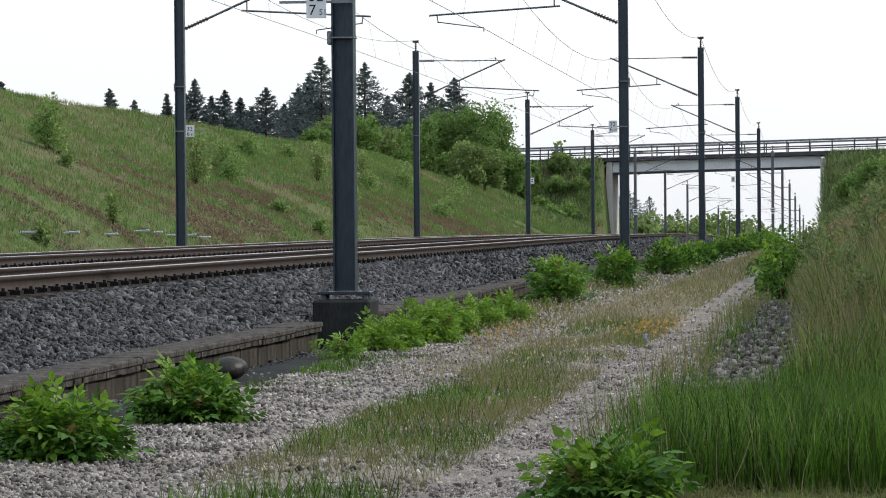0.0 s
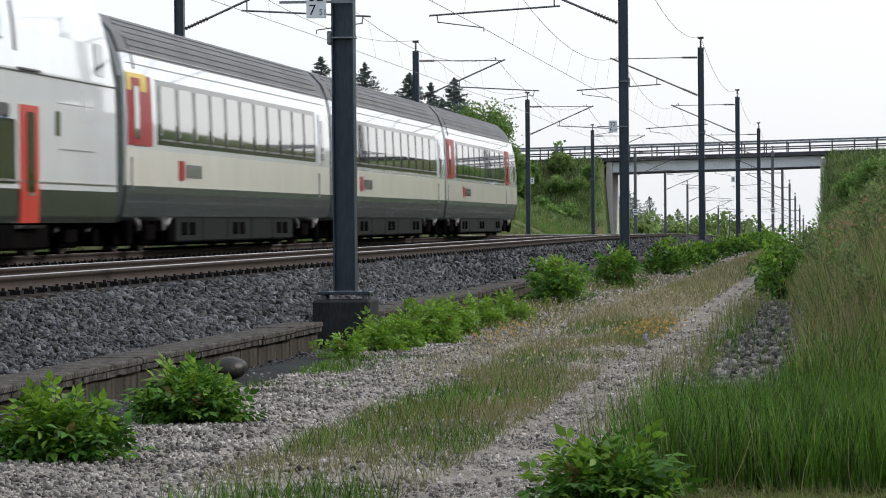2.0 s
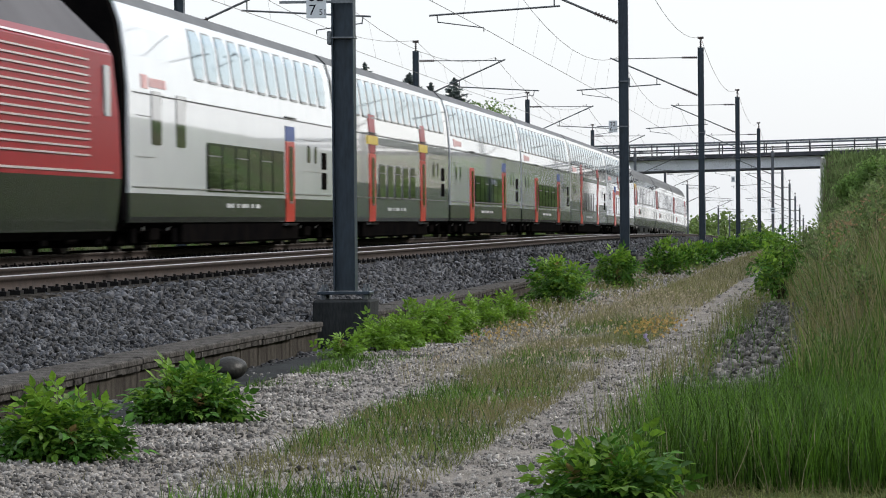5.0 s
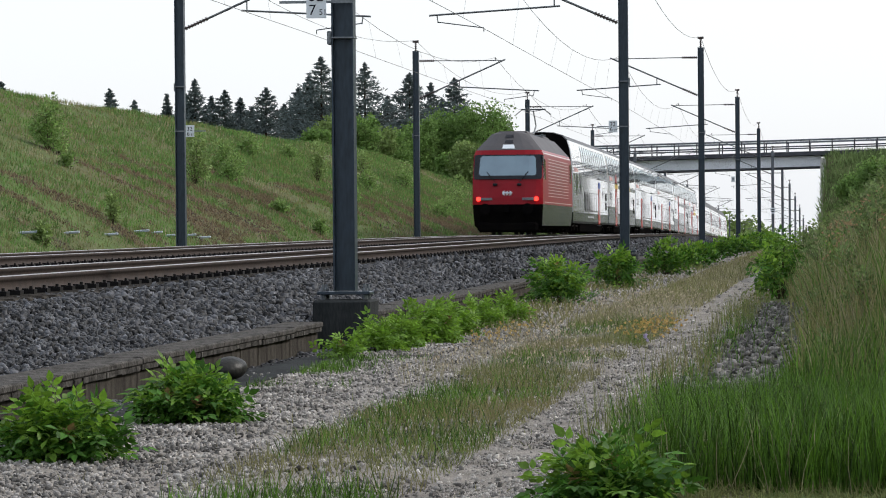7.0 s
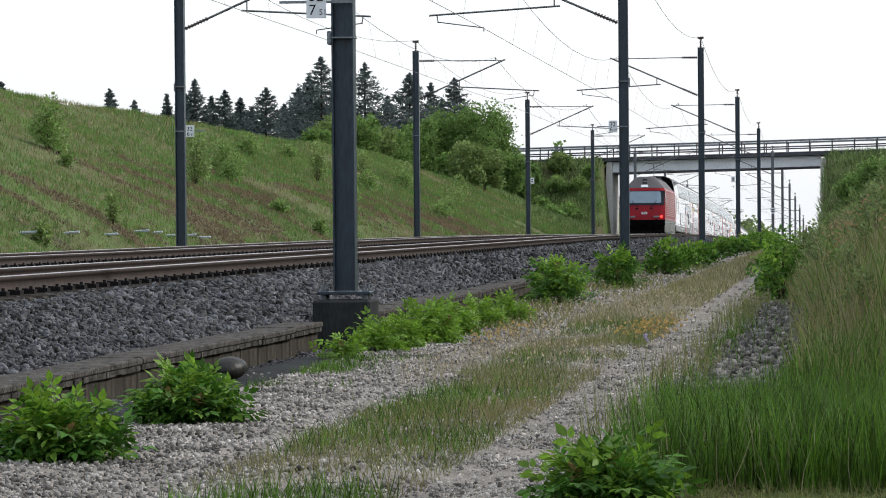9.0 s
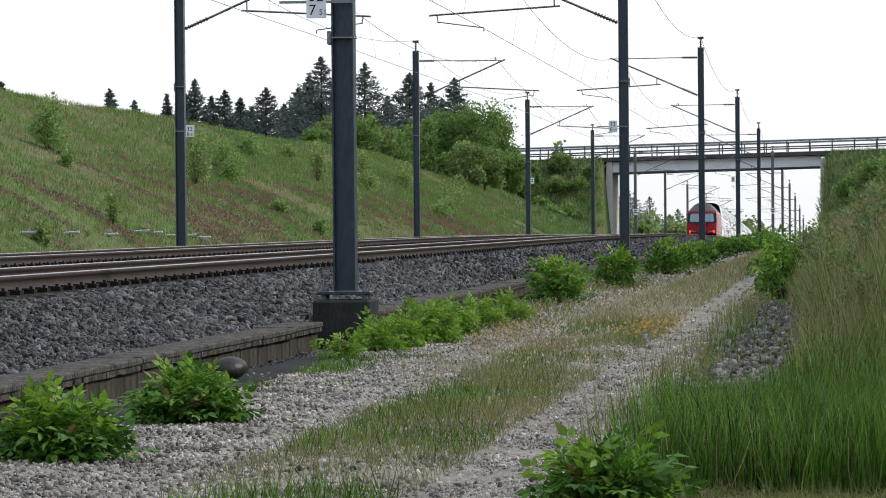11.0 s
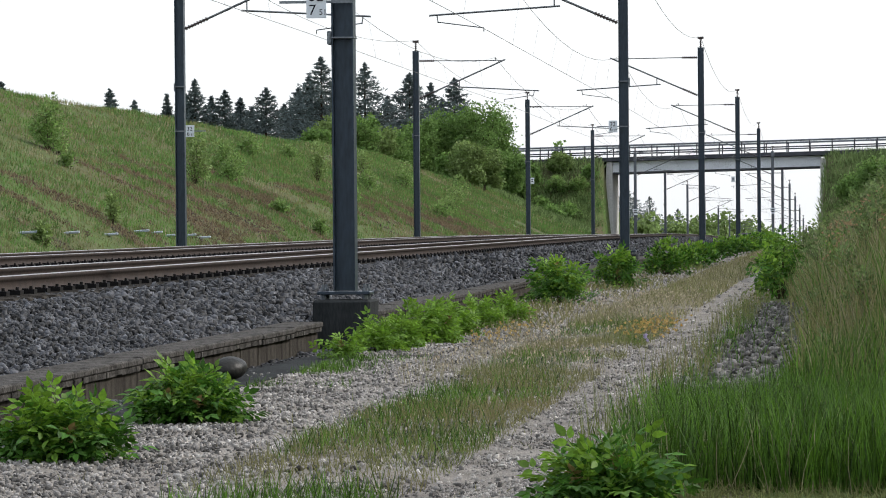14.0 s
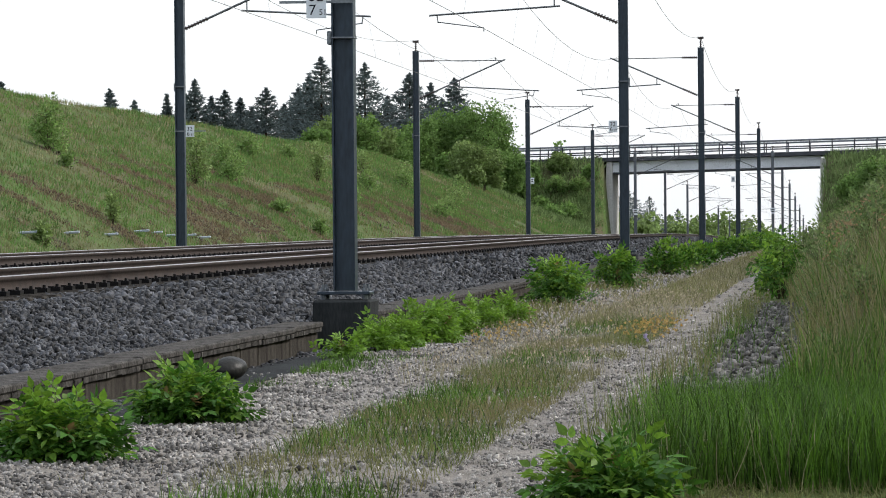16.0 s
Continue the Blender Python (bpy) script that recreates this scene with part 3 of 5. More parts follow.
def gravel_here(x, y, r):
    u = noise.noise((x * 0.9, y * 0.35, 3.0))
    if -3.05 < x < -2.25:
        return r.random() < 0.25 + 0.4 * (u > 0.15)
    if -2.2 < x < -1.45:
        return r.random() < 0.22
    if x < -4.75:
        return r.random() < 0.10
    return r.random() < 0.9


stones("path_grit", "fine pale grit in the wheel track", "gravel", 22000, (-2.3, -1.25), (17, 46), (0.008, 0.018), M["pebble"], rng, 0.3, power=1.3, template=(SHARD_V, SHARD_F))
stones("path_gravel", "pale crushed gravel on the service path", "gravel", 54000, (-5.2, -1.15), (17, 46), (0.014, 0.033), M["pebble"], rng, 0.3,
       keep=gravel_here, power=1.35)
stones("path_gravel", "pale crushed gravel on the service path", "gravel", 12000, (-5.2, -1.2), (44, 130), (0.035, 0.06), M["pebble"], rng, 0.3,
       keep=gravel_here, power=1.4, template=(SHARD_V, SHARD_F))


def pile_here(x, y, r):
    c = -0.95 + 0.22 * (y - 28) / 14 - (0.45 * (y - 42) / 14 if y > 42 else 0)
    return abs(x - c - 0.04) < 0.46 + 0.12 * noise.noise((x * 2, y * 0.5, 0))


stones("rubble_drain", "grey rubble stones lining a drain in the bank", "rubble", 7400, (-1.6, -0.15), (26, 58), (0.028, 0.065), M["rubble"], rng, 0.6, keep=pile_here)

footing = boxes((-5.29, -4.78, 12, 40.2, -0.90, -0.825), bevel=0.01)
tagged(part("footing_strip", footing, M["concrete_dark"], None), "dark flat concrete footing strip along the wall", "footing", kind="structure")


def dark_boulder():
    bm = bmesh.new()
    bmesh.ops.create_icosphere(bm, subdivisions=3, radius=0.5)
    for v in bm.verts:
        v.co *= 1 + 0.10 * noise.noise(v.co * 2.0)
        v.co = Vector((v.co.x * 0.25, v.co.y * 0.36, v.co.z * 0.19))
    ob = part("boulder", bm, M["boulder"], None, smooth_shade=True)
    ob.matrix_world = pose(-5.08, 30.9, -0.735, 6, 8, -25)
    tagged(ob, "dark wet-looking rounded boulder beside the wall", "stone")


M["boulder"] = mat("boulder", (0.010, 0.011, 0.010), (0.03, 0.029, 0.025), 5.0, 0.45, 0.3, 30, spec=0.2)
dark_boulder()
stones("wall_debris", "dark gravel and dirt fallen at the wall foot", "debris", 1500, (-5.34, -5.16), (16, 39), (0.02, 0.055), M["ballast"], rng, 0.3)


# ---- foliage ----
def frames(d, up):
    """Turn matrices whose y runs along d and whose z leans to up."""
    d = d / np.linalg.norm(d, axis=1)[:, None]
    x = np.cross(d, up)
    x /= np.maximum(np.linalg.norm(x, axis=1), 1e-6)[:, None]
    return np.stack([x, d, np.cross(x, d)], -1)


def stems(points, r0=0.012):
    bm = bmesh.new()
    for p in points:
        rod(bm, (p[0] * 0.1, p[1] * 0.1, -0.03), (p[0] * 0.55, p[1] * 0.55, p[2] * 0.6), r0, r0 * 0.7, 5)
        rod(bm, (p[0] * 0.55, p[1] * 0.55, p[2] * 0.6), tuple(p), r0 * 0.7, r0 * 0.3, 5)
    return bm


def bush(x, y, w, h, n, leaf, rng, mats=("leaf_bush", "leaf_young"), label="bright green leafy shrub beside the gravel path", z=None, name="shrub",
         group="path shrubs", lobes=7, shoots=0, compound=False):
    """A shrub: stems that fan out, each ending in a lobe of pointed leaves."""
    t = thing(name, label, "shrub", pose(x, y, ground_z(x, y) if z is None else z), group=group)
    cen = []
    lobes *= 2
    for k in range(lobes):
        a = k * 2.4 + rng.uniform(-.4, .4)
        q = math.sqrt((k + 0.5) / lobes)
        cen.append((math.cos(a) * q * w * 0.38, math.sin(a) * q * w * 0.38, h * max(0.16, (0.80 - 0.66 * q * q) * rng.uniform(0.75, 1.15))))
    part("stem", stems(cen, 0.004 + 0.008 * h), M["bark"], t)
    cen = np.array(cen)
    which = rng.integers(0, lobes, n)
    d = rng.normal(size=(n, 3))
    d /= np.linalg.norm(d, axis=1)[:, None]
    rad = rng.uniform(0.35, 1.0, n) ** 0.5
    r = np.stack([np.full(n, w * 0.17), np.full(n, w * 0.17), np.full(n, h * 0.25)], -1)
    p = cen[which] + d * rad[:, None] * r * rng.uniform(0.7, 1.3, (lobes, 1))[which]
    low = p[:, 2] < 0.01
    p[low, 2] = rng.uniform(0.0, h * 0.3, low.sum())
    out = d * [1, 1, 0.5] + rng.normal(size=(n, 3)) * 0.45
    out[:, 2] += 0.15 + 0.5 * (p[:, 2] > h * 0.7)
    up = np.array([0, 0, 1.0]) + rng.normal(size=(n, 3)) * 0.35 + d * 0.5
    size = leaf * rng.uniform(0.55, 1.35, n)
    # the higher in the crown, the more leaves take the second tone
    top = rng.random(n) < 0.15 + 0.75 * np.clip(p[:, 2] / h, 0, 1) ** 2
    if compound:
        # leaves of several leaflets on a stalk, springing from inside the lobes
        p = cen[which] + d * (rad * 0.62)[:, None] * r
        p[:, 2] = np.maximum(p[:, 2], 0.03 * h)
        few = np.arange(n) % 4 == 0
        p, out, up, size, top = p[few], out[few], up[few], size[few] * 2.5, top[few]
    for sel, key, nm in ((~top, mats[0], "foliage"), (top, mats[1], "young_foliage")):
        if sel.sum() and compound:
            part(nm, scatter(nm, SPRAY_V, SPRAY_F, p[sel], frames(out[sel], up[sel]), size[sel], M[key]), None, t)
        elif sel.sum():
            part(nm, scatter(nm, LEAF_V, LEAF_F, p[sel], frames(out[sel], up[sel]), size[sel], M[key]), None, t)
    for k in range(shoots):
        # a young shoot that stands out of the crown, leaves alternate along it
        a, q = rng.uniform(0, 2 * math.pi), math.sqrt(rng.uniform(0.02, 1))
        foot = Vector((math.cos(a) * q * w * 0.36, math.sin(a) * q * w * 0.36, h * (0.72 - 0.5 * q * q)))
        tip = foot + Vector((math.cos(a) * w * 0.16 * q, math.sin(a) * w * 0.16 * q, h * rng.uniform(0.20, 0.42)))
        bm = bmesh.new()
        rod(bm, foot, tip, 0.004, 0.002, 4)
        sh = part("shoot", bm, M["leaf_young"], t)
        m = 9
        u = np.linspace(0.3, 1.0, m)
        at = np.array(foot)[None] + (np.array(tip) - np.array(foot))[None] * u[:, None]
        b = np.arange(m) * 2.4 + a
        go = np.stack([np.cos(b), np.sin(b), 0.15 + 1.2 * u ** 4 - 0.25 * rng.random(m)], -1)
        part("shoot_leaf", scatter("shoot_leaf", LEAF_V, LEAF_F, at, frames(go, np.array([0, 0, 1.0]) + rng.normal(size=(m, 3)) * 0.25), leaf * rng.uniform(0.9, 1.5, m) * (1.1 - 0.45 * u),
                                   M["leaf_red" if k % 9 == 4 else "leaf_young"]), None, sh)
    return t


SHRUBS = []
NEAR_SHRUBS = ((-4.36, 20.5, 0.74, 0.27, 1700, 0.074), (-4.31, 24.5, 0.72, 0.31, 2100, 0.068), (-1.08, 17.4, 0.64, 0.22, 1500, 0.068),
                          (-4.75, 35.6, 0.38, 0.20, 420, 0.055), (-4.68, 37.6, 0.50, 0.27, 800, 0.058), (-4.6, 38.9, 0.58, 0.33, 1000, 0.06),
                          (-4.45, 40.3, 0.78, 0.38, 1500, 0.062), (-4.5, 43.0, 0.72, 0.36, 1300, 0.062), (-4.4, 45.5, 0.66, 0.31, 1100, 0.062),
                          (-4.25, 48.2, 0.55, 0.28, 800, 0.062))
FAR_SHRUBS = ((-4.38, 58.5, 1.05, 0.72, 1700, 0.085), (-4.32, 72.6, 0.82, 0.72, 1300, 0.09),
                          (-4.15, 90.2, 1.2, 0.80, 1500, 0.10), (-4.2, 104, 1.2, 0.6, 1100, 0.11), (-4.25, 116, 1.3, 0.62, 1000, 0.12), (-4.3, 133, 1.4, 0.66, 900, 0.13),
                          (-4.3, 150, 1.6, 0.7, 900, 0.14), (-4.3, 168, 1.8, 0.75, 900, 0.15), (-4.2, 190, 2.0, 0.85, 900, 0.16),
                          (-3.9, 215, 2.2, 0.9, 900, 0.17))
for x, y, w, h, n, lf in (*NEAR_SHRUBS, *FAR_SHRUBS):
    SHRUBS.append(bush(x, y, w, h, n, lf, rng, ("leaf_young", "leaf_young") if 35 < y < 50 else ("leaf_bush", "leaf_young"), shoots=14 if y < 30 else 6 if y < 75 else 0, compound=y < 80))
# shrubs on the road embankment
for bx, y, w, h, pale in ((960, 325, 2.4, 1.4, 0), (985, 328, 2.2, 1.6, 1), (1005, 324, 2.6, 1.2, 0), (1025, 328, 2.0, 1.3, 1), (1045, 330, 1.6, 1.0, 0), (975, 318, 2.4, 1.0, 0), (1480, 322, 2.2, 1.0, 1),
                          (1505, 318, 2.6, 1.3, 0), (1540, 316, 3.0, 1.6, 1)):
    x = math.tan(math.atan((bx - 784) / 6603.5) - YAW) * y
    bush(x, y, w, h, 700, 0.28, rng, ("leaf_tree", "leaf_pale" if pale else "leaf_tree"), "leafy shrub on the road embankment", group="embankment shrubs", lobes=6)
# saplings and scrub on the near bank
for x, y, w, h, n, lf in ((-0.95, 62, 0.9, 1.15, 900, 0.10), (-1.15, 66, 0.7, 1.0, 700, 0.10), (-1.2, 76, 0.8, 0.8, 600, 0.10), (-1.2, 95, 0.9, 0.8, 500, 0.11),
                          (-1.2, 120, 1.1, 0.9, 500, 0.13), (-1.1, 150, 1.4, 1.1, 500, 0.15), (-0.9, 185, 1.8, 1.4, 600, 0.18), (0.5, 72, 0.8, 0.5, 400, 0.09), (0.1, 60, 0.6, 0.5, 350, 0.08),
                          (1.0, 84, 1.0, 0.7, 600, 0.12), (1.7, 118, 1.8, 1.3, 900, 0.14), (0.7, 135, 1.5, 1.2, 700, 0.15), (2.6, 160, 2.4, 1.8, 900, 0.18),
                          (0.3, 230, 2.4, 1.5, 700, 0.25), (3.2, 240, 3.0, 1.8, 900, 0.25), (1.0, 290, 3, 1.6, 700, 0.3)):
    bush(x, y, w, h, n, lf, rng, ("leaf_bush", "leaf_young") if y < 70 else ("weed", "leaf_pale"), "leafy green scrub on the grassy bank", group="bank scrub", lobes=6, compound=y < 70)
for x, y, w, h, n, lf in ((-0.15, 33, 0.30, 0.40, 260, 0.05), (0.22, 36.5, 0.42, 0.50, 420, 0.055), (-0.25, 41, 0.34, 0.42, 260, 0.05), (0.12, 43, 0.5, 0.55, 500, 0.06),
                          (0.45, 47, 0.6, 0.7, 600, 0.065), (-0.1, 50, 0.5, 0.62, 420, 0.06), (0.35, 55, 0.6, 0.75, 520, 0.07), (-0.35, 57, 0.5, 0.7, 420, 0.065),
                          (0.62, 62, 0.8, 0.9, 650, 0.08), (0.1, 66, 0.7, 0.85, 520, 0.08), (0.75, 73, 0.9, 1.0, 650, 0.09), (-0.4, 71, 0.7, 0.9, 450, 0.085)):
    bush(x, y, w, h, n, lf, rng, ("weed", "weed"), "tall leafy green weeds in the bank grass", group="bank weeds", lobes=5, name="weed_clump")
# shrubs on the far bank
BANK_SHRUBS = ((-26.1, 122, 1.5, 1.7, 700, 0), (-24.5, 117.3, 0.55, 0.55, 150, 0), (-23.8, 137.2, 1.2, 1.9, 500, 1), (-25.4, 153.5, 2.0, 1.4, 800, 0),
                            (-24.6, 150.0, 1.2, 1.0, 350, 0), (-19.6, 90.8, 0.55, 0.6, 160, 1), (-20.5, 104.4, 0.4, 0.95, 160, 1), (-28.4, 178.8, 1.4, 1.1, 400, 0), (-28.8, 195, 1.3, 0.9, 350, 0))
BANK_SHRUBS_FAR = ((-25.5, 182.2, 1.1, 2.0, 450, 1), (-24.7, 195.4, 1.4, 1.2, 400, 0), (-26.3, 226, 1.9, 1.5, 500, 0), (-28.3, 221.6, 1.4, 1.3, 400, 1),
                            (-21.4, 142, 0.9, 0.45, 250, 0), (-19.7, 141.4, 0.7, 0.5, 200, 0), (-21.6, 202.7, 1.5, 0.8, 300, 0), (-25.6, 251, 1.6, 1.5, 400, 0),
                            (-23.0, 176, 1.0, 0.7, 250, 0), (-22.5, 215, 1.4, 0.8, 300, 0), (-24.5, 238, 1.5, 1.0, 300, 1), (-27.2, 205, 1.3, 1.0, 300, 0))
for x, y, w, h, n, pale in (*BANK_SHRUBS, *BANK_SHRUBS_FAR):
    bush(x, y, w, h, int(n * 2.2), 0.125, rng, ("leaf_tree", "leaf_pale") if not pale else ("leaf_pale", "leaf_pale"), "small green shrub growing on the grassy bank",
         group="bank shrubs", lobes=6)


def broadleaf(x, y, w, h, n, rng, key="leaf_tree", label="broad green deciduous tree behind the bank", tuft=0.185, z=None):
    t = thing("deciduous_tree", label, "tree", pose(x, y, (ground_z(x, y) if z is None else z) - 0.1), group="deciduous trees")
    bm = bmesh.new()
    rod(bm, (0, 0, 0), (0.1, 0, h * 0.45), 0.03 * h, 0.018 * h, 8)
    lob = []
    for k in range(17):
        a = k * 2.4
        q = rng.uniform(0.25, 1)
        c = Vector((math.cos(a) * q * w * 0.34, math.sin(a) * q * w * 0.34, h * (0.26 + 0.042 * k * rng.uniform(0.85, 1.05))))
        lob.append(c)
        rod(bm, (0.05, 0, h * 0.2 + 0.015 * h * k), c, 0.010 * h, 0.003 * h, 5)
    part("trunk", bm, M["bark"], t)
    lob = np.array(lob)
    which = rng.integers(0, len(lob), n)
    d = rng.normal(size=(n, 3))
    d /= np.linalg.norm(d, axis=1)[:, None]
    rr = (w * rng.uniform(0.13, 0.23, len(lob)))[which]
    p = lob[which] + d * (rr * np.abs(rng.normal(0.75, 0.3, n)))[:, None] * [1, 1, 0.85]
    part("crown", scatter("crown", TUFT_V, TUFT_F[:3], p, turns(n, rng, 1.4), tuft * rng.uniform(0.5, 1.5, n), M[key]), None, t)
    return t


def conifer(x, y, w, h, n, rng, label="dark green spruce behind the bank"):
    t = thing("conifer", label, "tree", pose(x, y, ground_z(x, y) - 0.1), group="conifers")
    bm = bmesh.new()
    rod(bm, (0, 0, 0), (0, 0, h), 0.02 * h, 0.015, 7)
    nb = int(h * 13)
    p, dd = [], []
    per = max(6, n // nb)
    for k in range(nb):
        u = (k + rng.uniform(0, 1)) / nb
        zb = h * (0.06 + 0.93 * u)
        ln = w * 0.58 * (1 - u) ** 1.0 * rng.uniform(0.45, 1.15) + 0.06
        a = k * 2.4 + rng.uniform(-.5, .5)
        way = np.array([math.cos(a), math.sin(a), -0.18 + 0.45 * u])
        if k % 4 == 0:
            rod(bm, (0, 0, zb), tuple(np.array([0, 0, zb]) + way * ln), 0.03, 0.01, 4)
        s = rng.uniform(0.05, 1.0, per) ** 0.85
        q = np.array([0, 0, zb]) + way * (ln * s)[:, None] + rng.normal(size=(per, 3)) * [0.15, 0.15, 0.09] * (0.2 + ln * 0.5)
        q[:, 2] -= 0.10 * ln * s * s
        p.append(q)
        dd.append(np.tile(way, (per, 1)) + rng.normal(size=(per, 3)) * 0.5)
    part("trunk", bm, M["bark"], t)
    p, dd = np.concatenate(p), np.concatenate(dd)
    m = len(p)
    up = np.array([0, 0, 1.0]) + rng.normal(size=(m, 3)) * 0.4
    s = rng.uniform(0.5, 1.3, m) * (0.41 - 0.28 * np.clip(p[:, 2] / h, 0, 1))
    part("crown", scatter("crown", TUFT_V * [0.6, 1.7, 0.6], TUFT_F, p, frames(dd, up), s, M["hazed_needle"]), None, t)
    return t


def behind(px_x, dist):
    """Plan place at a bearing (given on the 1568-wide picture plane of the lens) and a distance along the line."""
    k = math.tan(math.atan((px_x - 784) / 6603.5) - YAW)
    return k * dist, dist


def tall(bx, top, dist, x, y):
    """Height that lifts a tree's tip to a given line of sight."""
    return 0.471 + (400.6 - 0.0083 * bx - top) * dist / 6603.5 - ground_z(x, y)


for bx, top, dist, w in ((5, 138, 250, 2.2), (197, 152, 300, 4.4), (240, 172, 330, 5.0), (298, 160, 330, 3.0), (330, 160, 340, 4.5), (347, 134, 330, 5.5), (376, 165, 345, 5.5),
                         (400, 154, 330, 6.5), (428, 168, 345, 5.5), (448, 185, 350, 5.0), (473, 150, 330, 6.8), (505, 180, 345, 6.0), (530, 150, 340, 6.4), (550, 128, 335, 7.0), (571, 94, 325, 9.5),
                         (598, 130, 345, 7.0), (620, 160, 350, 6.5), (648, 106, 330, 8.6), (688, 165, 350, 6.5), (727, 125, 335, 7.6), (765, 142, 350, 6.6), (806, 134, 345, 7.4), (785, 170, 360, 6.0)):
    x, y = behind(bx, dist)
    h = tall(bx, top, dist, x, y)
    conifer(x, y, w * 1.55, h, 4800, rng)
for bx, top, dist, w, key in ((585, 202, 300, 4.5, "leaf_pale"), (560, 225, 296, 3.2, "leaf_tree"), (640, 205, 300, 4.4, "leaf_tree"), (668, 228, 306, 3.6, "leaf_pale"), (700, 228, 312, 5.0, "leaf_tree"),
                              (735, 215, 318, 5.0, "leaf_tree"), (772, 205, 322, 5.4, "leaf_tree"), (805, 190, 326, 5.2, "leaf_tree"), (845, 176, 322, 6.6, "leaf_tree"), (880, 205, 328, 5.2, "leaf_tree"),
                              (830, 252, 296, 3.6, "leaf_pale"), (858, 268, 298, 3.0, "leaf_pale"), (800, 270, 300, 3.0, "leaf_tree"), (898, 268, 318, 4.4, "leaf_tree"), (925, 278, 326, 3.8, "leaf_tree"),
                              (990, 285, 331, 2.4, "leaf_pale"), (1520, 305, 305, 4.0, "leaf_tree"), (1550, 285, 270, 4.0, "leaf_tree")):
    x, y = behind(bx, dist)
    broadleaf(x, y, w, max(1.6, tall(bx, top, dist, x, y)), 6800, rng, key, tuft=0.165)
# hedge of trees along the crest of the near bank
for k in range(13):
    x, y = 10.5 + 0.9 * math.sin(k * 2.1), 88 + 6.2 * k
    broadleaf(x, y, 5.2, 3.2 + 0.9 * math.sin(k * 1.7), 1500, rng, "leaf_tree", "deciduous tree on the crest of the near bank", 0.45)
# small bare-topped tree behind the bridge
x, y = behind(990, 360)
broadleaf(x, y, 1.8, 3.4, 180, rng, "leaf_tree", "thin young tree beyond the bridge", 0.25, z=prof(338) + 6.6)
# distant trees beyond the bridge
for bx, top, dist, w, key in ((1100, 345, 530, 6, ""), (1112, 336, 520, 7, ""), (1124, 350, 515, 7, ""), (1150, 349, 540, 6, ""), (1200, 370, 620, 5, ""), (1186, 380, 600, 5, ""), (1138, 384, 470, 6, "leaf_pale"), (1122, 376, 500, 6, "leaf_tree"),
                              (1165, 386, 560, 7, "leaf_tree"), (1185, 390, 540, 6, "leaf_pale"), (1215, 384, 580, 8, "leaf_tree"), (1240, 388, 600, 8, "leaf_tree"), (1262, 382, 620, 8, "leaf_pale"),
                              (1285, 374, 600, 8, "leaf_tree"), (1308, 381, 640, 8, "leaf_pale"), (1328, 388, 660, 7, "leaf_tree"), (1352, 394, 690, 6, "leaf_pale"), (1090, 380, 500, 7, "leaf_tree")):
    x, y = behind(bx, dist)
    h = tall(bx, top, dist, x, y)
    # every broadleaf here gets the pale leaf, its lightness standing in for haze
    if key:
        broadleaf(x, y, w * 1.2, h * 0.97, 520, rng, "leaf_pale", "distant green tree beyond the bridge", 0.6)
    else:
        conifer(x, y, w * 2.6, h * 1.02, 2200, rng, "distant dark spruce beyond the bridge")


# ---- grasses ----
def grass(name, label, x, y, h, wide, material, rng, lean=0.28, z=None):
    n = len(x)
    zz = surface(x, y) if z is None else z
    hh = h * rng.uniform(0.42, 1.22, n)
    sz = np.stack([np.full(n, wide) * rng.uniform(0.7, 1.3, n), hh * 0.8, hh], -1)
    me = scatter(name, BLADE_V, BLADE_F, np.stack([x, y, zz - 0.02], -1), turns(n, rng, lean), sz, material)
    return tagged(new(name, me), label, "grass", kind="stuff")


def clumpy(n, xr, yr, rng, scale, cut, power=1.0):
    x = rng.uniform(*xr, n)
    y = yr[0] + (yr[1] - yr[0]) * rng.uniform(0, 1, n) ** power
    u = np.array([noise.noise((a * scale, b * scale * 0.6, 1.5)) for a, b in zip(x, y)])
    k = u > cut + rng.normal(size=n) * 0.12
    return x[k], y[k]


# near bank: lush grass in front, thinner and drier further on
def off_drain(x, y, wide=0.40):
    c = 0.05 + np.where(y > 42, -0.73 - 0.45 * (y - 42) / 14, -0.95 + 0.22 * (y - 28) / 14)
    soft = wide * np.array([0.85 + 0.7 * noise.noise((a * 3, b * 0.8, 4.0)) + 0.3 * noise.noise((a * 9, b * 3, 1.0)) for a, b in zip(x, y)])
    return ~((np.abs(x - c) < soft) & (y > 25) & (y < 58))


x, y = clumpy(14500, (-1.2, 0.5), (17.9, 23.0), rng, 1.6, -0.3)
k = (x < 0.1 + 0.015 * y) & (rng.random(len(x)) < 0.15 + np.clip((x + 1.15) / 0.55, 0, 0.85))
grass("tall_grass", "tall lush green grass on the near bank", x[k], y[k], 0.42, 0.008, M["grass"], rng, 0.20)
x, y = clumpy(700, (-1.1, 0.5), (17.8, 24), rng, 1.2, -0.1)
grass("dry_grass", "dry straw-coloured stalks in the tall grass", x, y, 0.36, 0.006, M["hay"], rng, 0.35)
x, y = clumpy(13000, (-1.25, 0.9), (22, 48), rng, 1.0, -0.1)
k = (x < 0.1 + 0.015 * y) & off_drain(x, y)
x, y = x[k], y[k]
low = x < -0.35
grass("bank_grass", "short green grass beside the rubble drain", x[low], y[low], 0.20, 0.008, M["grass"], rng, 0.4)
dry = rng.random(len(y)) < np.clip((y - 24) / 18, 0, 0.75)
near = ~low & ~dry
grass("tall_grass", "tall green grass on the near bank", x[near], y[near], 0.42, 0.009, M["grass"], rng, 0.24)
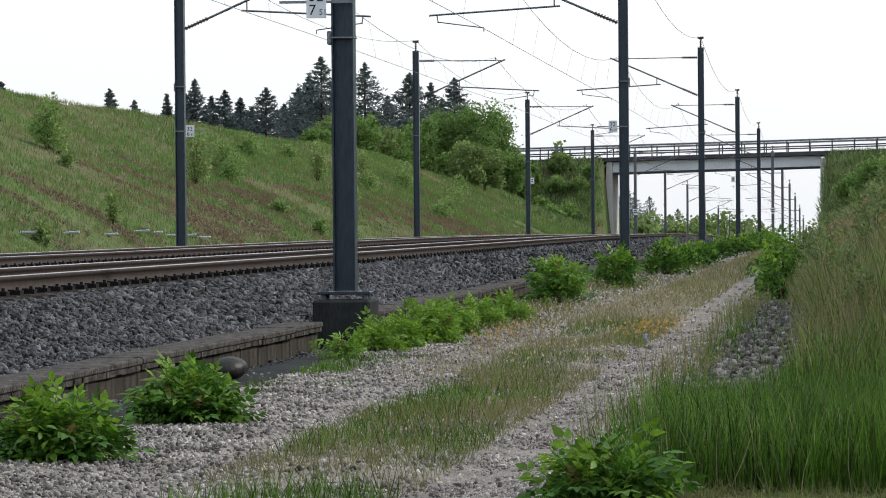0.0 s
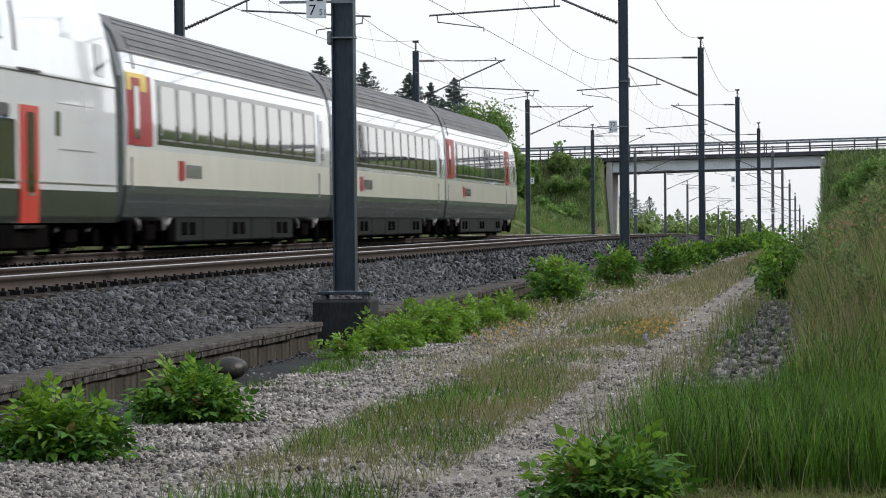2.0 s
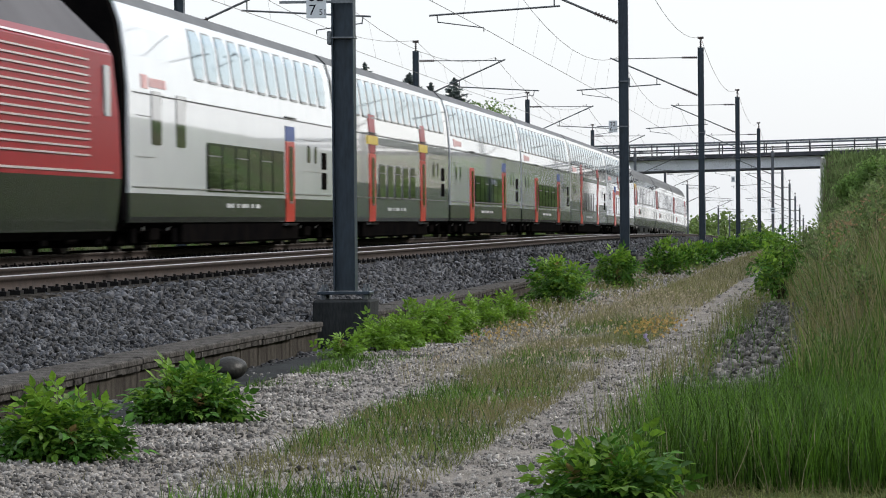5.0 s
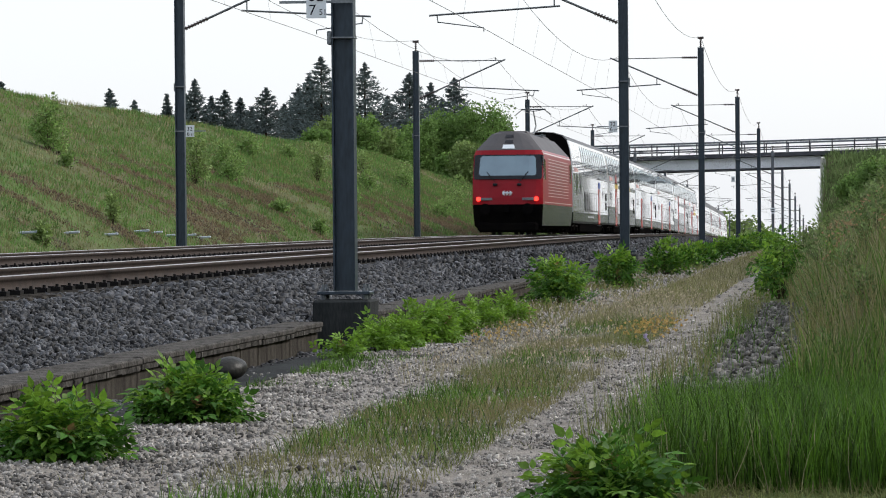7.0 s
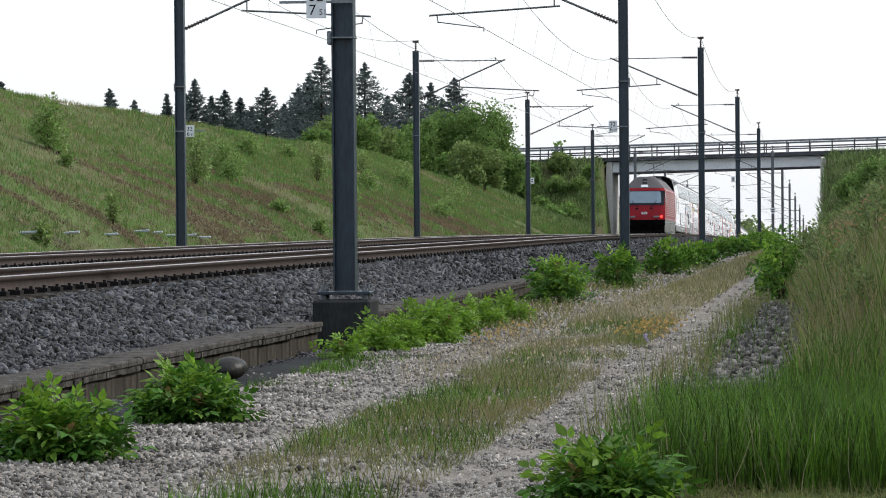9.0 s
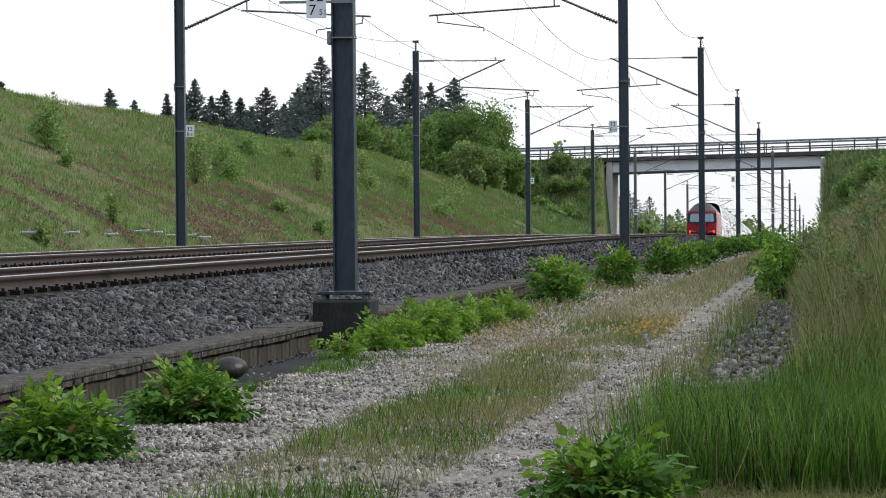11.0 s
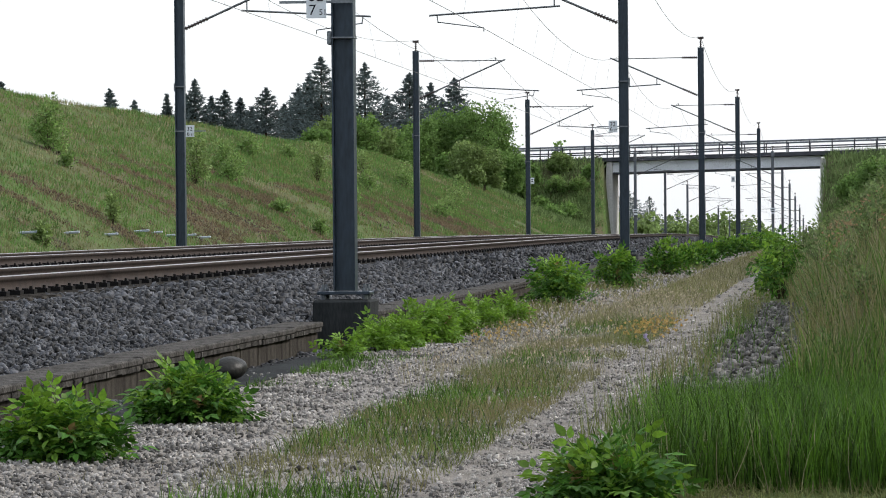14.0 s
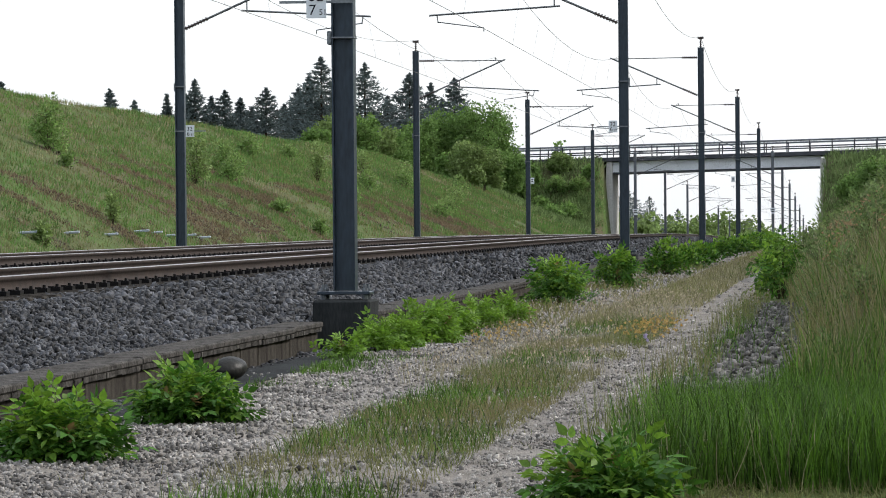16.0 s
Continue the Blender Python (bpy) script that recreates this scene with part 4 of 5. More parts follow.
near = ~low & dry
grass("bank_grass", "faded grass on the near bank", x[near], y[near], 0.44, 0.010, M["grass_grey"], rng, 0.45)
x, y = clumpy(3600, (-1.1, 0.5), (17.2, 19.5), rng, 1.2, -0.4)
grass("dry_grass", "flattened dry thatch at the foot of the grass", x, y, 0.10, 0.008, M["grass_grey"], rng, 0.9)
x, y = clumpy(2600, (-1.55, -1.05), (20, 60), rng, 1.6, 0.0)
grass("tall_grass", "tall thin grass stalks beside the path", x, y, 0.34, 0.005, M["grass_grey"], rng, 0.18)
x, y = clumpy(15000, (-0.75, 2.4), (34, 95), rng, 0.6, -0.4)
k = (x < 0.1 + 0.015 * y) & off_drain(x, y, 0.44)
grass("bank_grass", "mixed green and dry grass on the near bank", x[k], y[k], 0.48, 0.014, M["grass_grey"], rng, 0.4)
x, y = clumpy(7000, (-0.6, 2.4), (36, 95), rng, 0.8, -0.35)
k = (x < 0.1 + 0.015 * y) & off_drain(x, y, 0.46)
grass("bank_grass", "fresh green grass on the near bank", x[k], y[k], 0.42, 0.014, M["bank_blade"], rng, 0.5)
x, y = clumpy(6000, (-0.55, 2.4), (32, 95), rng, 0.8, 0.02)
k = (x < 0.1 + 0.015 * y) & off_drain(x, y, 0.46)
grass("dry_grass", "dry straw-coloured grass stalks on the bank", x[k], y[k], 0.60, 0.007, M["hay"], rng, 0.4)
x, y = clumpy(14000, (-1.4, 6.5), (90, 330), rng, 0.3, -0.4)
k = x < 0.6 + 0.017 * y
grass("bank_grass", "mixed green and dry grass on the near bank", x[k], y[k], 0.55, 0.04, M["bank_blade"], rng, 0.6)
x, y = clumpy(5000, (-1.2, 6.5), (90, 330), rng, 0.3, 0.0)
grass("dry_grass", "dry straw-coloured grass stalks on the bank", x, y, 0.8, 0.03, M["hay"], rng, 0.3)
# seed heads and uneven taller tufts that break the bank's surface
for n, xr, yr, hh, wd, key, cut, name, label in (
        (2600, (-0.25, 1.3), (30, 80), 0.72, 0.012, "grass", 0.12, "tall_grass", "tall dark green grass tufts on the near bank"),
        (2400, (-0.5, 2.6), (60, 170), 0.95, 0.016, "hay", 0.0, "dry_grass", "tall pale wispy grass further along the near bank"),
        (1800, (-0.5, 2.6), (60, 170), 0.85, 0.02, "grass_grey", 0.0, "bank_grass", "tall faded grass further along the near bank"),
        (2200, (-0.2, 1.3), (26, 80), 0.80, 0.007, "hay", 0.16, "dry_grass", "tall wispy dry grass on the near bank"),
        (800, (-1.5, -0.6), (25, 58), 0.24, 0.008, "grass", 0.0, "drain_grass", "green grass tufts growing between the rubble stones")):
    x, y = clumpy(n, xr, yr, rng, 2.2, cut)
    k = x < 0.1 + 0.015 * y
    grass(name, label, x[k], y[k], hh, wd, M[key], rng, 0.5)
# middle strip and edges of the path
x, y = clumpy(3800, (-3.7, -2.0), (30, 62), rng, 0.7, -0.05)
grass("oat_grass", "thin pale oat grass standing in the path strip", x, y, 0.26, 0.0035, M["hay"], rng, 0.3)
hx, hy = x[::2], y[::2]
me = scatter("oat_heads", TUFT_V * [0.5, 0.5, 1.3], TUFT_F, np.stack([hx, hy, surface(hx, hy) + rng.uniform(0.12, 0.26, len(hx))], -1), turns(len(hx), rng, 0.5),
             0.03 * rng.uniform(0.6, 1.3, len(hx)), M["oat"])
tagged(new("oat_heads", me), "pale glinting seed heads of oat grass in the path strip", "grass", kind="stuff")
x, y = clumpy(30000, (-3.3, -2.05), (17, 48), rng, 0.9, 0.04, 1.1)
k = rng.random(len(y)) < np.clip((y - 15) / 11, 0.25, 1)
x, y = x[k], y[k]
grass("path_grass", "short mixed grass growing between the wheel tracks", x, y, 0.12, 0.005, M["grass_grey"], rng, 0.5)
x, y = clumpy(16000, (-3.2, -2.1), (17, 48), rng, 0.8, 0.24, 1.2)
grass("path_grass", "fresh green grass tufts between the wheel tracks", x, y, 0.15, 0.006, M["grass"], rng, 0.45)
x, y = clumpy(6500, (-3.35, -2.1), (46, 190), rng, 0.5, -0.4, 1.3)
grass("path_grass", "dry grass growing between the wheel tracks", x, y, 0.20, 0.014, M["hay"], rng, 0.5)
x, y = clumpy(11000, (-3.4, -2.1), (46, 190), rng, 0.5, -0.3, 1.3)
grass("path_grass", "green grass growing between the wheel tracks", x, y, 0.18, 0.014, M["grass_grey"], rng, 0.5)
x, y = clumpy(4200, (-4.75, -3.9), (29.5, 36), rng, 0.8, -0.1)
grass("edge_grass", "low green grass at the edge of the gravel", x, y, 0.10, 0.008, M["grass"], rng, 0.6)
x, y = clumpy(5000, (-5.1, -3.6), (44, 120), rng, 0.5, 0.0)
grass("edge_grass", "low green grass at the edge of the gravel", x, y, 0.18, 0.018, M["grass_grey"], rng, 0.6)
x, y = clumpy(2500, (-5.0, -1.4), (17, 60), rng, 1.2, 0.3)
grass("edge_grass", "sparse grass tufts in the gravel", x, y, 0.09, 0.007, M["grass_grey"], rng, 0.6)
# far bank
HILL_V = np.array([(-.5, 0, 0), (-.36, 0, 0), (-.7, .15, .9), (-.1, .1, 0), (.04, 0, 0), (-.05, -.2, 1.1), (.3, 0, 0), (.44, .1, 0), (.65, 0, .8), (0, -.3, 0), (.14, -.3, 0), (.2, -.5, .95)])
HILL_F = np.array([(0, 1, 2), (3, 4, 5), (6, 7, 8), (9, 10, 11)])


def bare(x, y):
    """Strips down the bank where stones show through the turf."""
    u = noise.noise((y * 0.30 + x * 0.12, x * 0.16, 9.0)) + 0.25 * noise.noise((x * 1.1, y * 0.9, 2.0))
    w = noise.noise((x * 0.22, y * 0.10, 4.0)) + 0.35 * noise.noise((x * 0.9, y * 0.5, 7.0))
    return (u > 0.22 or (w > 0.37 and x > -24.8)) and x > -26.5 + 2.0 * noise.noise((y * 0.1, 0, 0))


for nm, key, n, cut, hh, label in (("bank_grass", "bank_blade", 66000, -0.25, 0.155, "long green grass on the far bank"),
                                   ("bank_grass", "grass_grey", 40000, -0.5, 0.145, "faded mixed grass on the far bank"),
                                   ("dry_grass", "hay", 7500, 0.08, 0.17, "dry straw-coloured grass on the far bank")):
    x, y = clumpy(n, (-34, -17.2), (78, 330), rng, 0.16 if key != "hay" else 0.3, cut, 1.35)
    k = np.array([not bare(a, b) for a, b in zip(x, y)])
    x, y = x[k], y[k]
    s = hh * rng.uniform(0.6, 1.3, len(x)) * (1 + (y - 80) / 220)
    me = scatter(nm, HILL_V, HILL_F, np.stack([x, y, surface(x, y) - 0.04], -1), turns(len(x), rng, 0.4), s, M[key])
    tagged(new(nm, me), label, "grass", kind="stuff")


for xr in ((-3.0, 6.0), (-31, -21)):
    x, y = clumpy(5200, xr, (306, 335), rng, 0.5, -0.5)
    me = scatter("bank_grass", HILL_V, HILL_F, np.stack([x, y, surface(x, y) - 0.05], -1), turns(len(x), rng, 0.6), 0.55 * rng.uniform(0.5, 1.4, len(x)), M["weed"])
    tagged(new("bank_grass", me), "rough dark green growth on the road embankment", "grass", kind="stuff")

stones("scree", "dark reddish brown stones on bare strips of the bank", "scree", 34000, (-26.5, -18.3), (80, 230), (0.03, 0.085), M["scree"], rng, 0.4, template=(SHARD_V, SHARD_F),
       keep=lambda x, y, r: bare(x, y), power=1.4)


# ---- flowers ----
M["thatch"] = mat("dead_thatch", (0.22, 0.15, 0.11), (0.17, 0.135, 0.08), 0.3, 0.9, vary=0.35, translucent=0.2, spec=0.05)
x, y = clumpy(60000, (-26.5, -18.0), (80, 240), rng, 0.5, -0.35, 1.35)
k = np.array([bare(a, b) for a, b in zip(x, y)])
x, y = x[k], y[k]
me = scatter("dead_grass", HILL_V, HILL_F, np.stack([x, y, surface(x, y) - 0.03], -1), turns(len(x), rng, 0.8), 0.13 * rng.uniform(0.6, 1.3, len(x)) * (1 + (y - 80) / 220), M["thatch"])
tagged(new("dead_grass", me), "low reddish brown dead growth on bare strips of the bank", "grass", kind="stuff")


def flowers(name, label, x, y, h, size, key, rng):
    n = len(x)
    z = surface(x, y)
    hh = h * rng.uniform(0.6, 1.1, n)
    at = np.stack([x, y, z + hh], -1)
    t = thing(name, label, "flowers", kind="stuff")
    part("flower_stem", scatter("flower_stem", BLADE_V, BLADE_F, np.stack([x, y, z], -1), turns(n, rng, 0.02), np.stack([np.full(n, .004), np.full(n, .01), hh], -1), M["grass_grey"]), None, t)
    part("petal", scatter("petal", TUFT_V, TUFT_F, np.repeat(at, 2, 0), turns(n * 2, rng, 1.5), size * rng.uniform(0.6, 1.2, n * 2), M[key]), None, t)


x, y = rng.normal(-2.15, 0.16, 130), rng.normal(43.2, 1.9, 130)
flowers("yellow_flowers", "cluster of small orange-yellow flowers in the path grass", x, y, 0.15, 0.036, "petal", rng)
x, y = rng.normal(-3.75, 0.18, 70), rng.normal(41.5, 2.5, 70)
flowers("yellow_flowers", "cluster of small orange-yellow flowers beside the shrubs", x, y, 0.12, 0.034, "petal", rng)
x, y = rng.normal(-1.85, 0.01, 5), rng.normal(36.0, 0.02, 5)
flowers("violet_flower", "single violet flower head beside the path", x, y, 0.24, 0.045, "petal_blue", rng)


x, y = clumpy(1500, (-0.2, 1.3), (38, 85), rng, 1.4, 0.15)
k = x < 0.1 + 0.015 * y
flowers("seed_heads", "rusty brown seed heads of sorrel on the bank", x[k], y[k], 0.72, 0.035, "seed", rng)


# ---- marker slabs in the ditch ----
M["slab"] = mat("zinc_plate", (0.40, 0.45, 0.50), (0.30, 0.34, 0.38), 4.0, 0.5, spec=0.2)


def ditch_slabs():
    for x, y, ln in ((-20.0, 90.6, 1.6), (-20.0, 92.4, 0.9), (-19.95, 95.8, 1.3), (-19.8, 100.6, 1.0), (-19.95, 105.5, 1.5), (-19.85, 107.7, 0.9), (-19.7, 109.1, 0.8),
                     (-19.7, 112.5, 1.0), (-19.55, 114.0, 1.2)):
        ob = part("ditch_slab", boxes((-0.2 * ln, 0.2 * ln, -0.12, 0.12, -0.02, 0.035), bevel=0.01), M["slab"], None)
        ob.matrix_world = pose(x, y, ground_z(x, y) + 0.06, 3, -4, 6)
        tagged(ob, "pale grey slab lying at the foot of the bank", "slab", group="ditch slabs")


ditch_slabs()


# ---- train ----
M["white"] = mat("white_coach_paint", (0.81, 0.845, 0.88), (0.75, 0.785, 0.82), 0.7, 0.2, fine=0.03, coat=1.0)
M["beige"] = mat("pale_beige_coach_paint", (0.78, 0.765, 0.735), (0.71, 0.695, 0.67), 0.7, 0.2, fine=0.03, coat=1.0)
M["skirt_grey"] = mat("dark_skirt_paint", (0.010, 0.011, 0.012), (0.006, 0.007, 0.0075), 1.2, 0.5, fine=0.25, spec=0.08)
# red lightened to pink: sky reflected off the emblem is mixed into it
M["pale_red"] = mat("pale_red_marking", (0.62, 0.30, 0.29), (0.66, 0.40, 0.39), 2.0, 0.3, fine=0.05)
M["pale_mark"] = mat("pale_lettering", (0.55, 0.56, 0.55), (0.42, 0.43, 0.42), 3.0, 0.5)
M["cream"] = mat("warm_white_coach_paint", (0.76, 0.745, 0.69), (0.69, 0.675, 0.62), 0.7, 0.25, fine=0.03, coat=0.7)
M["grey"] = mat("grey_coach_paint", (0.058, 0.07, 0.071), (0.042, 0.052, 0.053), 0.8, 0.25, fine=0.06, coat=0.15)
M["green"] = mat("anthracite_coach_paint", (0.021, 0.026, 0.018), (0.013, 0.017, 0.012), 0.8, 0.25, fine=0.08, spec=0.4, coat=0.1)
M["roof"] = mat("coach_roof", (0.115, 0.12, 0.125), (0.075, 0.08, 0.085), 0.6, 0.55, fine=0.1, spec=0.3)
M["red"] = mat("red_paint", (0.28, 0.009, 0.018), (0.24, 0.008, 0.015), 0.8, 0.3, fine=0.05, spec=0.15)
M["door_red"] = mat("door_red", (0.52, 0.04, 0.03), (0.45, 0.034, 0.026), 0.8, 0.3, fine=0.05, spec=0.4, coat=0.15)
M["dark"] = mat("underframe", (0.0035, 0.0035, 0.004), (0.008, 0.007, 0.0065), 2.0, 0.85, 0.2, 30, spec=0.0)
M["glass"] = mat("coach_glass", (0.008, 0.010, 0.008), (0.006, 0.008, 0.007), 1.0, 0.03, fine=0.02, spec=1.0, coat=1.0)
M["wheel"] = mat("dark_wheel_steel", (0.05, 0.045, 0.04), (0.03, 0.027, 0.024), 3.0, 0.6, metal=0.3)
M["band"] = mat("window_band", (0.022, 0.025, 0.024), (0.016, 0.018, 0.018), 1.0, 0.06, fine=0.05, spec=0.6)
# metallic cyan base puts the reflected sky into the panes' own colour
M["upper_glass"] = mat("sky_reflection_glass", (0.42, 0.56, 0.62), (0.36, 0.50, 0.56), 1.0, 0.05, fine=0.03, metal=0.8)
M["loco_roof"] = mat("loco_roof", (0.085, 0.08, 0.085), (0.06, 0.056, 0.06), 0.8, 0.6, fine=0.1, spec=0.3)
M["blue"] = mat("blue_panel", (0.03, 0.07, 0.28), (0.025, 0.06, 0.24), 1.0, 0.3, spec=0.35)
M["yellow"] = mat("yellow_panel", (0.65, 0.47, 0.05), (0.58, 0.42, 0.05), 1.0, 0.3, spec=0.2)
M["silver"] = mat("wheel_steel", (0.30, 0.30, 0.30), (0.16, 0.15, 0.14), 2.0, 0.45, metal=0.6)
M["tail"] = glow("tail_lamp", (1.0, 0.03, 0.02), 4.0)
M["joint"] = mat("dark_panel_joint", (0.06, 0.06, 0.06), (0.04, 0.04, 0.04), 3.0, 0.5)
M["line"] = mat("panel_joint", (0.22, 0.22, 0.22), (0.18, 0.18, 0.18), 3.0, 0.6)

DOUBLE = [(0.0, 4.60), (0.55, 4.57), (0.95, 4.45), (1.18, 4.22), (1.30, 3.85), (1.37, 3.35), (1.42, 2.75), (1.42, 2.05), (1.42, 1.00),
          (1.42, 0.60), (1.40, 0.50), (1.20, 0.36), (0.0, 0.36)]
SINGLE = [(0.0, 4.15), (0.5, 4.11), (0.9, 3.97), (1.15, 3.70), (1.30, 3.34), (1.38, 2.95), (1.41, 2.2), (1.41, 1.75), (1.41, 1.12), (1.40, 1.0),
          (1.33, 0.60), (1.22, 0.52), (0.0, 0.52)]
LOCO = [(0.0, 4.05), (0.55, 4.02), (0.78, 3.95), (1.20, 3.48), (1.36, 3.30), (1.44, 3.12), (1.46, 2.2), (1.46, 1.45), (1.46, 1.18),
        (1.44, 0.9), (1.40, 0.35), (1.25, 0.22), (0.0, 0.22)]


def car_body(section, ln, back, front, rb, rf, paint, cuts=()):
    """A car body: flanks along the section, ends that follow back(z) and front(z), rounded in plan by rb and rf."""
    bm = bmesh.new()
    us = [-1, -0.93, -0.8, -0.5, 0, 0.5, 0.8, 0.93, 1]

    def lay(grid):
        for r0, r1 in zip(grid, grid[1:]):
            for k in range(len(r0) - 1):
                f = bm.faces.new((r0[k], r0[k + 1], r1[k + 1], r1[k]))
                c = f.calc_center_median()
                f.material_index = paint(c.z, c.y, abs(c.x))
    for e, fn, r in ((0, back, rb), (1, front, rf)):
        lay([[bm.verts.new((a * u, (fn(b) + r * abs(u) ** 4) if e == 0 else ln - fn(b) - r * abs(u) ** 4, b)) for u in us] for a, b in section])
    for s in (-1, 1):
        lay([[bm.verts.new((s * a, y, b)) for y in [back(b) + rb] + [q for q in (4.0, ln / 2, ln - 4.0)] + [ln - front(b) - rf]] for a, b in section])
    bmesh.ops.remove_doubles(bm, verts=bm.verts[:], dist=0.0005)
    bmesh.ops.dissolve_degenerate(bm, edges=bm.edges[:], dist=0.0005)
    bmesh.ops.recalc_face_normals(bm, faces=bm.faces[:])
    return bm


def knots(*pts):
    """A piecewise linear curve through (z, y) knots."""
    zs, ys = [a for a, _ in pts], [b for _, b in pts]
    return lambda z: float(np.interp(z, zs, ys))


def end_panel(fn, r, half, rows, proud, deep=0.05):
    """A panel on a car's rear end: rows of (z, x_left, x_right); half: half-width for the rounding."""
    bm = bmesh.new()
    grid = []
    for z, x0, x1 in rows:
        grid.append([bm.verts.new((x0 + (x1 - x0) * k / 8, fn(z) + r * abs((x0 + (x1 - x0) * k / 8) / half) ** 4 - proud, z)) for k in range(9)])
    for r0, r1 in zip(grid, grid[1:]):
        for k in range(8):
            bm.faces.new((r0[k], r0[k + 1], r1[k + 1], r1[k]))
    g = bmesh.ops.extrude_face_region(bm, geom=bm.faces[:])
    for v in g["geom"]:
        if isinstance(v, bmesh.types.BMVert):
            v.co.y += deep
    bmesh.ops.recalc_face_normals(bm, faces=bm.faces[:])
    return bm


def side_x(section, z):
    for (a, b), (c, d) in zip(section, section[1:]):
        if b >= z >= d and b > d:
            return a + (c - a) * (b - z) / (b - d)
    return section[6][0]


def side_panel(section, y0, y1, z0, z1, proud, steps=1, corner=0.0):
    """A thin panel that follows the flank between two heights (+x flank)."""
    bm = bmesh.new()
    cols = [(y0, corner), (y0 + corner, 0), (y1 - corner, 0), (y1, corner)] if corner else [(y0, 0), (y1, 0)]
    rows = []
    for k in range(steps + 1):
        row = []
        for y, c in cols:
            z = z0 + c + (z1 - z0 - 2 * c) * k / steps
            row.append(bm.verts.new((side_x(section, z) + proud, y, z)))
        rows.append(row)
    for r0, r1 in zip(rows, rows[1:]):
        for a in range(len(cols) - 1):
            bm.faces.new((r0[a], r0[a + 1], r1[a + 1], r1[a]))
    g = bmesh.ops.extrude_face_region(bm, geom=bm.faces[:])
    for v in g["geom"]:
        if isinstance(v, bmesh.types.BMVert):
            v.co.x -= proud + 0.02
    bmesh.ops.recalc_face_normals(bm, faces=bm.faces)
    return bm


def both_sides(name, make, material, car, label=""):
    o = part(name, make(), material, car, label)
    q = part(name, o.data, None, car, label)
    q.matrix_local = pose(0, CAR_LEN[car.name], 0, 0, 0, 180)
    return o


CAR_LEN = {}


def bogie(car, y, r=0.46, base=2.5):
    bm = bmesh.new()
    for s in (-1, 1):
        box(bm, s * 1.08 - 0.07, s * 1.08 + 0.07, -base / 2 - 0.45, base / 2 + 0.45, 0.42, 0.62, 0.03)
        for e in (-1, 1):
            box(bm, s * 1.12 - 0.12, s * 1.12 + 0.12, e * base / 2 - 0.16, e * base / 2 + 0.16, 0.30, 0.62, 0.04)
            rod(bm, (s * 1.14, e * base / 2 * 0.55, 0.35), (s * 1.14, e * base / 2 * 0.55, 0.8), 0.09)
        rod(bm, (s * 1.2, -0.5, 0.48), (s * 1.2, 0.5, 0.72), 0.05)
    box(bm, -1.0, 1.0, -0.4, 0.4, 0.45, 0.75)
    # solid dark block added to close the see-through gap under the car
    box(bm, -0.95, 0.95, -base / 2 - 0.8, base / 2 + 0.8, 0.10, 0.60, 0.04)
    for s in (-1, 1):
        box(bm, s * 1.16 - 0.1, s * 1.16 + 0.1, -0.42, 0.42, 0.16, 0.46, 0.04)
        box(bm, s * 1.2 - 0.06, s * 1.2 + 0.06, -base / 2 - 0.95, -base / 2 - 0.6, 0.12, 0.7, 0.03)
        box(bm, s * 1.2 - 0.06, s * 1.2 + 0.06, base / 2 + 0.6, base / 2 + 0.95, 0.12, 0.7, 0.03)
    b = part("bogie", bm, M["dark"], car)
    b.location = (0, y, 0)
    for e in (-1, 1):
        for sd in (-1, 1):
            dm = bmesh.new()
            rod(dm, (sd * 1.26, e * (base / 2 + 0.1), 0.44), (sd * 1.26, e * (base / 2 + 0.75), 0.66), 0.05)
            rod(dm, (sd * 1.18, e * base / 2, 0.46), (sd * 1.27, e * base / 2, 0.46), 0.13, 0.10, 10)
            part("axle_damper", dm, M["silver"], b)
    wh = bmesh.new()
    for s in (-1, 1):
        rod(wh, (s * 0.69, 0, 0), (s * 0.83, 0, 0), r, seg=24)
        rod(wh, (s * 0.66, 0, 0), (s * 0.70, 0, 0), r + 0.03, seg=24)
        rod(wh, (s * 0.83, 0, 0), (s * 1.0, 0, 0), 0.12, seg=12)
    rod(wh, (-0.7, 0, 0), (0.7, 0, 0), 0.09)
    o = part("wheelset", wh, M["wheel"], b)
    o.location = (0, -base / 2, r)
    q = part("wheelset", o.data, None, b)
    q.location = (0, base / 2, r)


def gangway(car, section, material):
    """Bellows that close the gap to the car behind, a little inside the body's outline."""
    bm = bmesh.new()
    cx, cz = 0.0, 2.2
    ring = [(a * 0.975, cz + (b - cz) * 0.985) for a, b in section] + [(-a * 0.975, cz + (b - cz) * 0.985) for a, b in section[::-1][1:-1]]
    rows = [[bm.verts.new((a * k, y, cz + (b - cz) * k)) for a, b in ring] for y, k in ((-0.2, 1), (-0.1, 0.985), (0, 1), (0.1, 0.985), (0.2, 1))]
    n = len(ring)
    for r0, r1 in zip(rows, rows[1:]):
        for k in range(n):
            bm.faces.new((r0[k], r0[(k + 1) % n], r1[(k + 1) % n], r1[k]))
    bm.faces.new(rows[0])
    bm.faces.new(rows[-1][::-1])
    bmesh.ops.recalc_face_normals(bm, faces=bm.faces[:])
    part("gangway", bm, material, car, "dark rubber gangway bellows")


